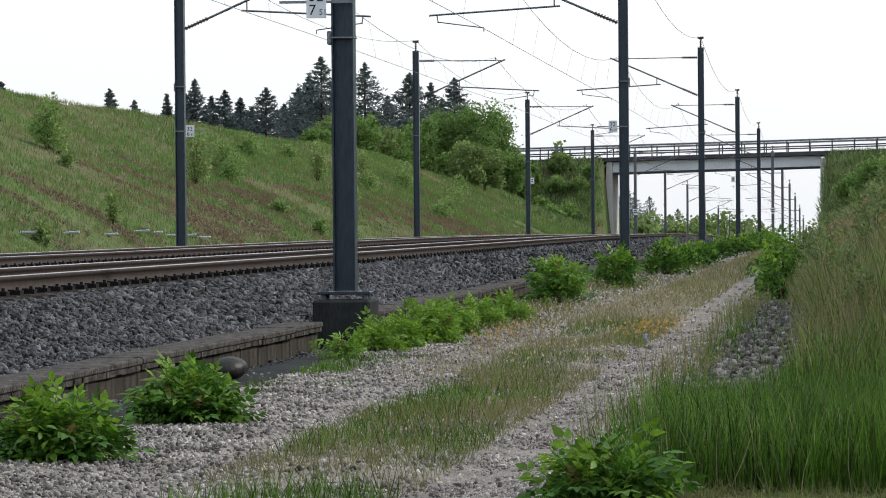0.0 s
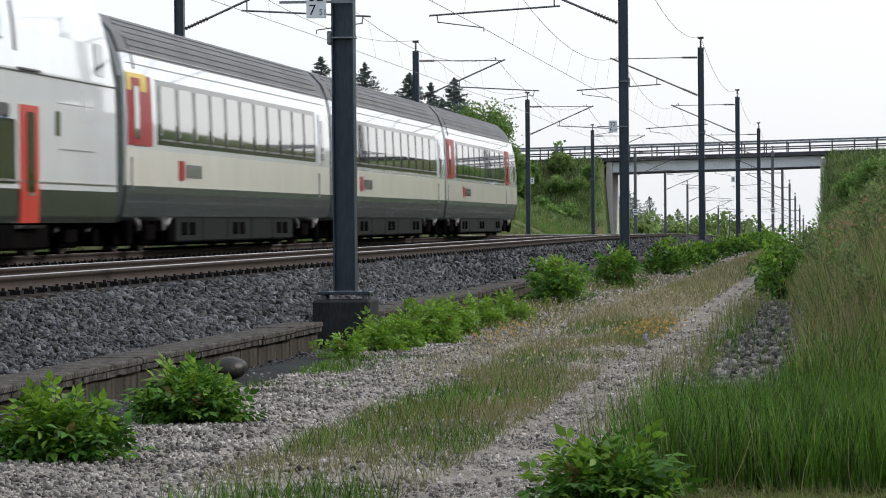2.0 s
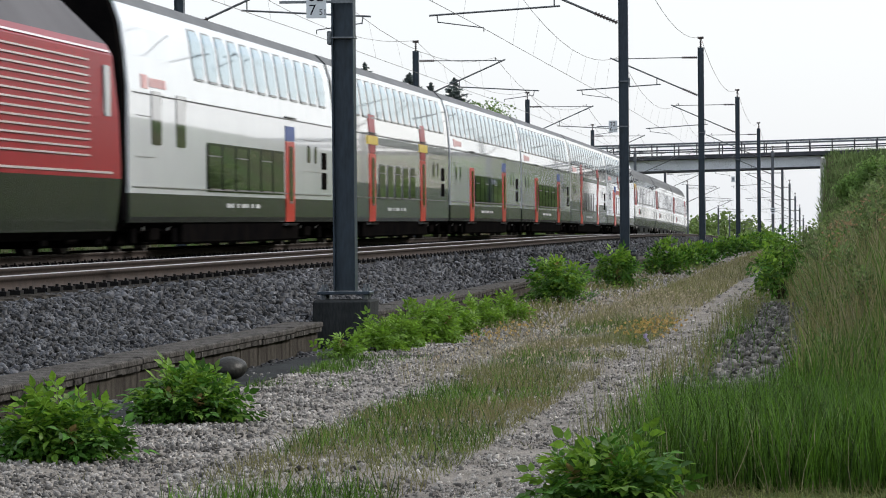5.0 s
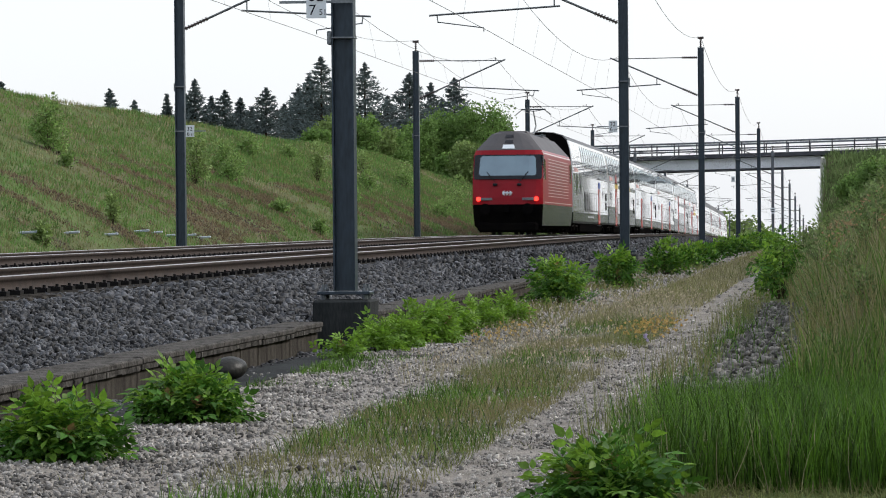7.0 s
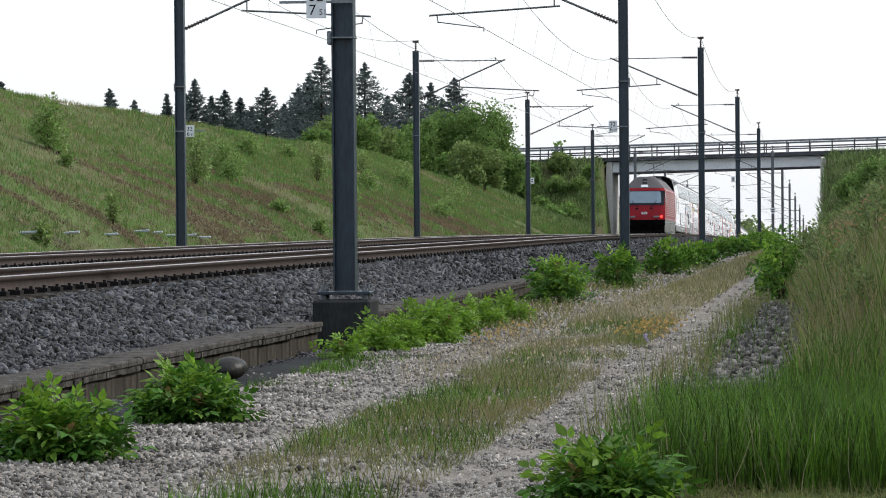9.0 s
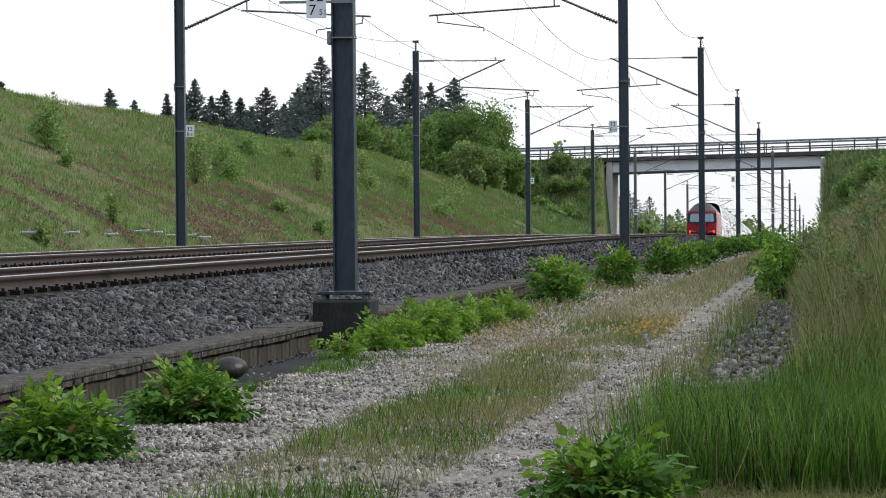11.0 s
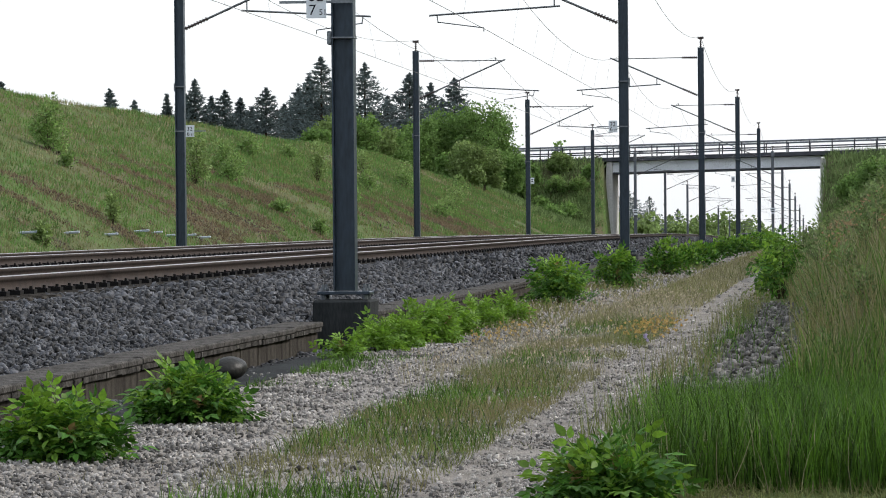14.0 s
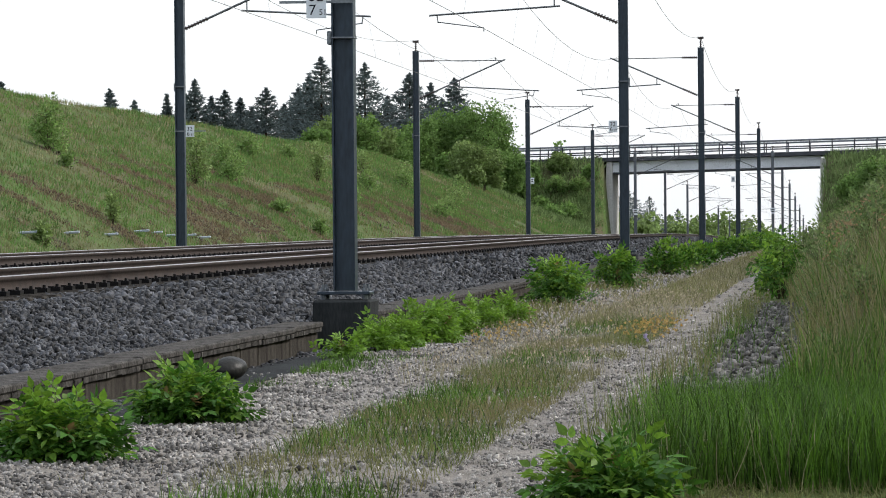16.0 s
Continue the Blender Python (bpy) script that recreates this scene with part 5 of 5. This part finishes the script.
def double_deck(i, kind, first=False):
    ln = 26.8
    y0, y1 = 0.28, ln - 0.28
    label = {"second": "white double-deck coach with red doors and a dark skirt",
             "first": "white and dark grey double-deck coach with red doors",
             "end": "white double-deck coach with a rounded sloping end and red doors"}[kind]
    car = thing("double_deck_coach", label, "railway coach", group="train cars")
    low_edge = 1.47 if kind == "first" else 1.01

    def paint(z, y, x):
        if z > 4.3 or (z > 4.1 and x < 1.0):
            return 1
        if z < 0.5:
            return 3
        return 2 if z < low_edge else 0
    sec = DOUBLE
    if kind == "first":
        sec = [(a, 1.47 if b == 2.05 else b) for a, b in DOUBLE]
    CAR_LEN[car.name] = ln
    plain_end = knots((0, 0.24), (5, 0.24))
    front = knots((0, 0.28), (2.0, 0.30), (3.0, 0.48), (3.8, 0.95), (4.3, 1.7), (4.5, 2.6), (4.6, 4.6)) if kind == "end" else plain_end
    part("body", car_body(sec, ln, plain_end, front, 0.05, 0.35 if kind == "end" else 0.05, paint),
         [M["beige"] if kind == "first" else M["white"], M["roof"], M["grey"] if kind == "first" else M["green"], M["dark"]], car)
    # upper row of tall windows
    n = 16
    for k in range(n):
        a = 0.8 + k * 1.56
        if (kind == "end" and k > 10) or (i == 0 and k < 4):
            continue
        both_sides("upper_frame", lambda: side_panel(sec, a - 0.05, a + 1.21, 3.13, 4.09, 0.010, 5, 0.20), M["line"], car)
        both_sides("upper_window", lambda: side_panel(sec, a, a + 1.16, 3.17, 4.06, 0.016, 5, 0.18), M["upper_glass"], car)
        both_sides("upper_sill", lambda: side_panel(sec, a + 0.12, a + 1.10, 3.125, 3.165, 0.026), M["band"], car)
    if kind == "end":
        both_sides("roof_seam", lambda: side_panel(sec, 18.35, 18.52, 3.0, 4.2, 0.012, 4), M["joint"], car)
        both_sides("cab_window", lambda: side_panel(sec, 24.45, 25.15, 2.85, 3.38, 0.014, 3, 0.06), M["glass"], car)
        both_sides("cab_panel", lambda: side_panel(sec, 23.3, 24.2, 2.1, 2.66, 0.008, 2, 0.03), M["white"], car)
    both_sides("gutter", lambda: side_panel(sec, y0 + 0.4, y1 - 0.4, 2.70, 2.718, 0.018), M["joint"], car)
    both_sides("lower_moulding", lambda: side_panel(sec, y0 + 0.4, y1 - 0.4, 1.10, 1.118, 0.022), M["silver"], car)
    for a, b in ((1.0, 2.9), (21.5, 24.2)):
        for z in (1.62, 2.32):
            both_sides("panel_joint", lambda: side_panel(sec, a, b, z, z + 0.014, 0.012), M["line"], car)
    for q in range(7):
        both_sides("lettering", lambda: side_panel(sec, 10.6 + q * 0.62, 10.6 + q * 0.62 + (0.5, 0.22, 0.3)[q % 3], 0.78, 0.86, 0.012), M["pale_mark"], car)
    doors = (6.6, 18.6) if i else (18.6,)
    if i == 0:
        for a in (2.4, 4.9):
            both_sides("stair_window", lambda: side_panel(sec, a, a + 0.95, 1.85, 2.78, 0.016, 3, 0.06), M["glass"], car)
    if i == 5:
        for a, w, z, hh, key in ((5.2, 1.1, 1.9, 0.45, "door_red"), (5.5, 0.55, 1.15, 0.85, "door_red"), (9.5, 0.7, 2.75, 0.4, "red"), (9.9, 0.7, 2.45, 0.4, "red"),
                                 (8.1, 0.8, 2.14, 0.22, "door_red"), (9.1, 0.8, 2.14, 0.22, "door_red"), (10.1, 0.8, 2.14, 0.22, "door_red"), (11.3, 0.5, 2.05, 0.5, "yellow"),
                                 (11.9, 3.4, 2.18, 0.2, "yellow"), (13.3, 1.0, 2.5, 0.7, "pale_red"), (16.6, 1.3, 2.02, 0.2, "joint"), (17.3, 0.6, 1.5, 0.55, "blue")):
            both_sides("painted_motif", lambda: side_panel(sec, a, a + w, z, z + hh, 0.013, 2, min(w, hh) * 0.3), M[key], car)
    for q, a in enumerate(doors, 2 - len(doors)):
        d = both_sides("door", lambda: side_panel(sec, a, a + 1.3, 0.50, 2.23, 0.02, 4, 0.02), M["door_red"], car, "red sliding plug door")
        for o in (d, car.children[-1]):
            part("door_window", side_panel(sec, a + 0.42, a + 0.95, 0.95, 2.13, 0.032, 2, 0.06), M["glass"], o)
            part("door_rail", side_panel(sec, a + 0.5, a + 0.87, 0.90, 0.94, 0.045), M["silver"], o)
        both_sides("door_sill", lambda: side_panel(sec, a - 0.05, a + 1.4, 0.42, 0.47, 0.16), M["silver"], car)
        if q == (0 if i == 5 else 1) and kind != "first":
            both_sides("pictogram_panel", lambda: side_panel(sec, a, a + 1.3, 2.25, 2.56, 0.02), M["blue"], car)
        if kind == "first":
            both_sides("red_panel", lambda: side_panel(sec, a + 0.02, a + 1.28, 2.25, 3.22, 0.018, 3), M["red"], car)
        if i == 1:
            both_sides("class_stripe", lambda: side_panel(sec, a - 0.45, a + 1.75, 2.46, 2.68, 0.026), M["yellow"], car)
        both_sides("door_cover", lambda: side_panel(sec, a - 0.1, a + 1.4, 2.735, 2.765, 0.05), M["joint"], car)
    if kind == "first":
        both_sides("grey_stripe", lambda: side_panel(sec, 8.4, 26.2, 2.48, 2.66, 0.016), M["grey"], car)
        wins = [(8.7 + k * 1.8, 9.85 + k * 1.8) for k in range(5)]
    else:
        both_sides("window_band", lambda: side_panel(sec, 8.2, 18.3, 1.07, 2.0, 0.014, 1, 0.05), M["band"], car)
        wins = [(8.35 + k * 1.66, 9.8 + k * 1.66) for k in range(6)]
    for a, b in wins:
        both_sides("window_frame", lambda: side_panel(sec, a - 0.03, b + 0.03, 1.09, 1.98, 0.02, 1, 0.09), M["silver"] if kind == "first" else M["band"], car)
        both_sides("lower_window", lambda: side_panel(sec, a, b, 1.12, 1.95, 0.026, 1, 0.08), M["glass"], car)
        both_sides("window_sill", lambda: side_panel(sec, a + 0.1, b - 0.1, 1.10, 1.135, 0.04), M["silver"], car)
    for a, b in wins[::2]:
        both_sides("vent_bar", lambda: side_panel(sec, a + 0.04, b - 0.04, 1.74, 1.765, 0.036), M["silver"], car)
    for a, w in (((22.0, .42), (23.2, .28)) if kind != "end" else ((21.2, .3),)) + (((1.9, .3), (3.2, .34)) if i else ()):
        both_sides("toilet_window", lambda: side_panel(sec, a, a + w, 1.82, 2.2, 0.016, 1, 0.04), M["glass"], car)
    for z in (1.24, 1.70) if kind != "end" else ():
        both_sides("vent_grille", lambda: side_panel(sec, 24.4, 25.15, z, z + 0.38, 0.018, 1, 0.02), M["dark"], car)
    both_sides("emblem", lambda: side_panel(sec, 1.5, 2.1, 2.80, 3.04, 0.014), M["pale_red"], car)
    for q in range(4):
        both_sides("lettering", lambda: side_panel(sec, 2.3 + q * 0.42, 2.62 + q * 0.42, 2.84, 3.0, 0.012), M["pale_red"], car)
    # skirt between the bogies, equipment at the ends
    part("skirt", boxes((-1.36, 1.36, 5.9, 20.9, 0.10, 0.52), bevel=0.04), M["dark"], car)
    bogie(car, 3.6)
    bogie(car, 23.2)
    gangway(car, DOUBLE, M["dark"])
    for e in (0.1, ln - 0.1):
        bm = bmesh.new()
        for s in (-1, 1):
            rod(bm, (s * 0.88, e - 0.3, 1.05), (s * 0.88, e + 0.3, 1.05), 0.16, seg=10)
        part("buffer", bm, M["dark"], car)
    return car, ln


def single_deck(i, kind):
    ln = 26.4
    y0, y1 = 0.25, ln - 0.25
    label = {"plain": "white single-deck express coach with dark window band and red door ends",
             "first": "white single-deck express coach with yellow and red door end",
             "control": "white single-deck driving trailer with a slanted cab"}[kind]
    car = thing("single_deck_coach" if kind != "control" else "driving_trailer", label, "railway coach", group="train cars")

    def paint(z, y, x):
        if z > 3.42 or (z > 3.2 and x < 1.1):
            return 1
        if z < 0.56:
            return 3
        if z < 1.06:
            return 2
        return 4 if z < 1.76 else 0
    CAR_LEN[car.name] = ln
    plain_end = knots((0, 0.24), (5, 0.24))
    front = knots((0, 0.55), (0.5, 0.25), (1.2, -0.05), (1.9, 0.08), (2.6, 0.42), (3.2, 1.0), (3.7, 1.9), (4.15, 3.2)) if kind == "control" else plain_end
    part("body", car_body(SINGLE, ln, plain_end, front, 0.05, 0.45 if kind == "control" else 0.05, paint),
         [M["white"], M["roof"], M["grey"], M["dark"], M["cream"]], car)
    end = y1 - 1.6 if kind != "control" else y1 - 4.6
    both_sides("window_band", lambda: side_panel(SINGLE, 3.25, end - 0.9, 1.85, 2.98, 0.012, 3), M["band"], car)
    n = 11 if kind != "control" else 9
    step = (end - 0.9 - 3.55) / n
    for k in range(n):
        a = 3.55 + k * step
        both_sides("window", lambda: side_panel(SINGLE, a, a + step * 0.78, 1.96, 2.88, 0.024, 3, 0.08), M["glass"], car)
        both_sides("window_sill", lambda: side_panel(SINGLE, a - 0.05, a + step * 0.78 + 0.05, 1.92, 1.955, 0.03), M["silver"], car)
    for a, m2 in ((0.75, "red"), (end - 0.3, "red")):
        coloured = a < 5 or kind == "control"
        if coloured:
            both_sides("door_surround", lambda: side_panel(SINGLE, a - 0.35, a + (1.95 if a < 5 else 1.35), 1.80, 3.0, 0.015, 3), M[m2], car)
        if kind == "first" and a < 5:
            both_sides("class_stripe", lambda: side_panel(SINGLE, a - 0.35, a + 1.5, 2.72, 3.02, 0.02, 2), M["yellow"], car)
        d = both_sides("door", lambda: side_panel(SINGLE, a, a + 0.85, 1.80, 2.94, 0.022, 4, 0.03), M["red"] if coloured else M["white"], car)
        for o in (d, car.children[-1]):
            part("door_window", side_panel(SINGLE, a + 0.2, a + 0.65, 1.9, 2.8, 0.034, 2, 0.05), M["glass"], o)
            part("handrail", side_panel(SINGLE, a - 0.06, a - 0.02, 1.05, 1.6, 0.03, 1), M["silver"], o)
    both_sides("emblem", lambda: side_panel(SINGLE, 5.4, 6.0, 1.25, 1.6, 0.014), M["red"], car)
    for q in range(4):
        both_sides("lettering", lambda: side_panel(SINGLE, 6.2 + q * 0.45, 6.5 + q * 0.45, 1.30, 1.54, 0.012), M["grey"], car)
    both_sides("roof_line", lambda: side_panel(SINGLE, y0 + 0.4, end + 1.0, 3.385, 3.41, 0.016), M["line"], car)
    for z in (3.50, 3.62, 3.74, 3.86, 3.95):
        both_sides("roof_rib", lambda: side_panel(SINGLE, y0 + 1.2, end + 0.4, z, z + 0.022, 0.016), M["joint"], car)
    both_sides("roof_end_seam", lambda: side_panel(SINGLE, y0 + 1.0, y0 + 1.12, 3.1, 3.9, 0.014, 3), M["joint"], car)
    both_sides("eaves_joint", lambda: side_panel(SINGLE, y0 + 0.4, end + 1.0, 3.18, 3.192, 0.01), M["line"], car)
    for k in range(5):
        both_sides("underfloor_box", lambda: boxes((1.0, 1.29, 5.7 + k * 3.0, 8.67 + k * 3.0, 0.14, 0.60), bevel=0.03), M["skirt_grey"], car)
        if k % 2 == 0:
            for q in range(2):
                both_sides("underfloor_grille", lambda: boxes((1.2, 1.305, 6.3 + k * 3.0 + q * 0.9, 6.9 + k * 3.0 + q * 0.9, 0.26, 0.50), bevel=0.01), M["dark"], car)
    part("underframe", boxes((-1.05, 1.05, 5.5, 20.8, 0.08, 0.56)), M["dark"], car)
    bogie(car, 3.4)
    bogie(car, 23.0 if kind != "control" else 22.4)
    gangway(car, SINGLE, M["grey"])
    bm = bmesh.new()
    for s in (-1, 1):
        for e in (0.1, ln - 0.1):
            rod(bm, (s * 0.88, e - 0.3, 1.05), (s * 0.88, e + 0.3, 1.05), 0.16, seg=10)
    part("buffer", bm, M["dark"], car)
    if kind == "control":
        bm = bmesh.new()
        box(bm, -1.15, 1.15, y1 - 0.6, y1 + 0.1, 0.15, 0.75, 0.1)
        part("snow_plough", bm, M["dark"], car)
        both_sides("cab_window", lambda: side_panel(SINGLE, y1 - 1.75, y1 - 1.2, 1.95, 2.7, 0.012, 2, 0.05), M["glass"], car)
    return car, ln


def locomotive():
    ln = 18.5
    car = thing("electric_locomotive", "red electric locomotive with grey roof and ribbed side louvres", "locomotive", group="train cars")

    def paint(z, y, x):
        if z > 3.24:
            return 1
        if y < 1.2 or y > ln - 1.2:
            return 2 if z < 1.18 else 0
        return 2 if z < 0.6 else (3 if z < 1.2 else 0)
    CAR_LEN[car.name] = ln
    nose = knots((0.2, 0.62), (0.9, 0.42), (1.2, 0.36), (1.9, 0.42), (2.1, 0.50), (3.12, 0.97), (3.30, 1.07), (3.6, 1.45), (4.05, 2.1))
    RB = 0.30
    part("body", car_body(LOCO, ln, nose, nose, RB, RB, paint), [M["red"], M["loco_roof"], M["dark"], M["green"]], car)
    for flip in (0, 1):
        def place(o):
            o.matrix_local = pose(0, ln, 0, 0, 0, 180) if flip else pose(0, 0, 0)
            return o
        w = place(part("windscreen_surround", end_panel(nose, RB, 1.46, [(2.16, -1.38, 1.38), (2.26, -1.42, 1.42), (3.04, -1.41, 1.41), (3.12, -1.39, 1.39)], 0.03), M["black"], car))
        part("windscreen", end_panel(nose, RB, 1.46, [(2.30, -1.12, 1.12), (2.38, -1.19, 1.19), (2.98, -1.15, 1.15), (3.07, -1.07, 1.07)], 0.045), M["screen"], w, "pale reflecting windscreen")
        for s in (-1, 1):
            bm = bmesh.new()
            rod(bm, (s * 0.50, nose(2.1) - 0.05, 2.05), (s * 0.86, nose(2.45) - 0.04, 2.45), 0.016)
            box(bm, s * 0.50 - 0.09, s * 0.50 + 0.09, nose(2.0) - 0.08, nose(2.0) + 0.05, 1.90, 2.0, 0.02)
            part("wiper", bm, M["black"], w)
            yy = nose(1.4)
            place(part("lamp_panel", boxes((s * 0.86 - 0.24, s * 0.86 + 0.24, yy - 0.012, yy + 0.1, 1.34, 1.44), bevel=0.01), M["galv"], car))
            bm = bmesh.new()
            rod(bm, (s * 1.20, yy + 0.2, 1.39), (s * 1.20, yy + 0.06, 1.39), 0.085, seg=12)
            place(part("tail_lamp", bm, M["tail"] if not flip else M["galv"], car, "glowing red tail lamp" if not flip else "unlit lamp glass"))
        yy = nose(1.6) - 0.01
        bm = bmesh.new()
        rod(bm, (-0.19, yy, 1.62), (0.19, yy, 1.62), 0.028, seg=6)
        rod(bm, (0, yy, 1.53), (0, yy, 1.71), 0.028, seg=6)
        for s in (-1, 1):
            rod(bm, (s * 0.10, yy, 1.71), (s * 0.20, yy, 1.62), 0.022, seg=6)
            rod(bm, (s * 0.10, yy, 1.53), (s * 0.20, yy, 1.62), 0.022, seg=6)
        place(part("emblem", bm, M["sign"], car))
        place(part("head_lamp", end_panel(nose, 0, 1.0, [(3.36, -0.26, 0.26), (3.52, -0.22, 0.22)], 0.03), M["sign"], car, "pale head lamp"))
        for z in (3.58, 3.80):
            place(part("roof_vent", end_panel(nose, 0, 1.0, [(z, -0.17, 0.17), (z + 0.12, -0.15, 0.15)], 0.02), M["black"], car))
        place(part("corner_pillar", side_panel(LOCO, 1.05, 1.35, 2.2, 3.1, 0.010, 2, 0.04), M["black"], car))
        # strips added to stand for the sky glint along the side's edges
        for z in (1.25, 3.16):
            place(part("glint_moulding", side_panel(LOCO, 1.5, ln - 1.5, z, z + 0.035, 0.022), M["rib"], car, "pale strip painted as a sky glint along the side edge"))
        bm = boxes((-1.25, 1.25, 0.5, 1.1, 0.10, 0.5), bevel=0.1)
        place(part("snow_plough", bm, M["dark"], car))
        place(part("coupling_hook", boxes((-0.12, 0.12, 0.15, 0.6, 0.85, 1.18), bevel=0.03), M["dark"], car))
        for s in (-1, 1):
            bm = bmesh.new()
            rod(bm, (s * 0.88, 0.02, 1.0), (s * 0.88, 0.5, 1.0), 0.1, seg=10)
            rod(bm, (s * 0.88, -0.02, 1.0), (s * 0.88, 0.04, 1.0), 0.22, seg=14)
            place(part("buffer", bm, M["dark"], car))
        for a, b in ((1.55, 2.2), (ln - 2.2, ln - 1.55)):
            place(part("cab_side_window", side_panel(LOCO, a, b, 2.15, 2.95, 0.012, 2, 0.06), M["glass"], car))
    for k in range(13):
        z = 1.5 + k * 0.122
        both_sides("louvre", lambda: side_panel(LOCO, 3.6 - ln * 0, ln - 3.4, z, z + 0.028, 0.03), M["rib"], car)
    for s in (3.3, ln - 6.6):
        part("roof_hatch", boxes((-0.62, 0.62, s, s + 3.2, 3.9, 4.09), bevel=0.05), M["loco_roof"], car)
    # pantograph, folded one aside, one raised to the wire
    bm = bmesh.new()
    rod(bm, (-0.5, ln - 4.6, 4.15), (0.5, ln - 4.6, 4.15), 0.04)
    rod(bm, (0, ln - 4.6, 4.2), (0, ln - 3.0, 4.62), 0.035)
    rod(bm, (0, ln - 3.0, 4.62), (0, ln - 4.4, 5.2), 0.028)
    for s in (-1, 1):
        rod(bm, (0, ln - 4.4, 5.2), (s * 0.5, ln - 4.4, 5.27), 0.018)
        rod(bm, (s * 0.5, ln - 4.4, 5.27), (s * 0.8, ln - 4.4, 5.05), 0.018)
    for dy in (-0.15, 0.15):
        rod(bm, (-0.55, ln - 4.4 + dy, 5.28), (0.55, ln - 4.4 + dy, 5.28), 0.022)
    for s in (-0.5, 0.5):
        for dy in (0, -1.2):
            rod(bm, (s, ln - 4.6 + dy, 3.95), (s, ln - 4.6 + dy, 4.2), 0.05)
    part("pantograph", bm, M["tube"], car, "raised grey pantograph")
    bogie(car, 3.75, 0.55, 2.8)
    bogie(car, ln - 3.75, 0.55, 2.8)
    part("underframe", boxes((-1.2, 1.2, 5.8, 12.7, 0.3, 0.95), bevel=0.05), M["dark"], car)
    return car, ln


# pale blue-grey metallic base carries the windscreen's sky reflection as colour
M["screen"] = mat("windscreen_glass", (0.20, 0.27, 0.32), (0.16, 0.215, 0.26), 1.0, 0.05, fine=0.02, metal=0.7)
# near-white tone paints the specular glints on louvres and edge strips
M["rib"] = mat("louvre_glint", (0.80, 0.74, 0.72), (0.72, 0.64, 0.62), 1.0, 0.3, metal=0.5)

TRAIN = [locomotive()]
for i in range(6):
    TRAIN.append(double_deck(i, "first" if i in (1, 4) else ("end" if i == 5 else "second")))
for i in range(3):
    TRAIN.append(single_deck(i, ("first", "plain", "control")[i]))
for k, (car, ln) in enumerate(TRAIN):
    car.scale = (1, 1, 1.065 if k == 0 else (1.03 if k < 7 else 1.035))

# rear buffer of the train along the line, second by second
RUN = [(0.0, -223.4), (2.0, -116.3), (4.2, 1.3), (6.3, 115.2), (7.0, 153.0), (9.0, 262.2), (11.3, 390.0), (12.0, 430.0), (14.0, 543.0), (16.0, 656.0)]


def rear_at(t):
    ts, ps = [a for a, _ in RUN], [b for _, b in RUN]
    return float(np.interp(t, ts, ps))


def motions():
    back = 0.0
    for car, ln in TRAIN:
        rows = []
        for k in range(33):
            t = k * 0.5
            a = rear_at(t) + back
            z0, z1 = prof(a + 3.5), prof(a + ln - 3.5)
            slope = (z1 - z0) / (ln - 7)
            rows.append((t, pose(X_FAR, a, z0 - slope * 3.5, math.degrees(math.atan(slope)), 0, 0)))
        walk(car, rows)
        back += ln
    # the nearest shrubs stir in the wind
    for k, t in enumerate(SHRUBS[:4]):
        x, y, z = t.location
        walk(t, [(q * 0.5, pose(x, y, z, 1.2 * math.sin(q * 0.9 + k), 1.6 * math.sin(q * 1.3 + 2 * k), 1.0 * math.sin(q * 0.7 + k))) for q in range(33)])


motions()
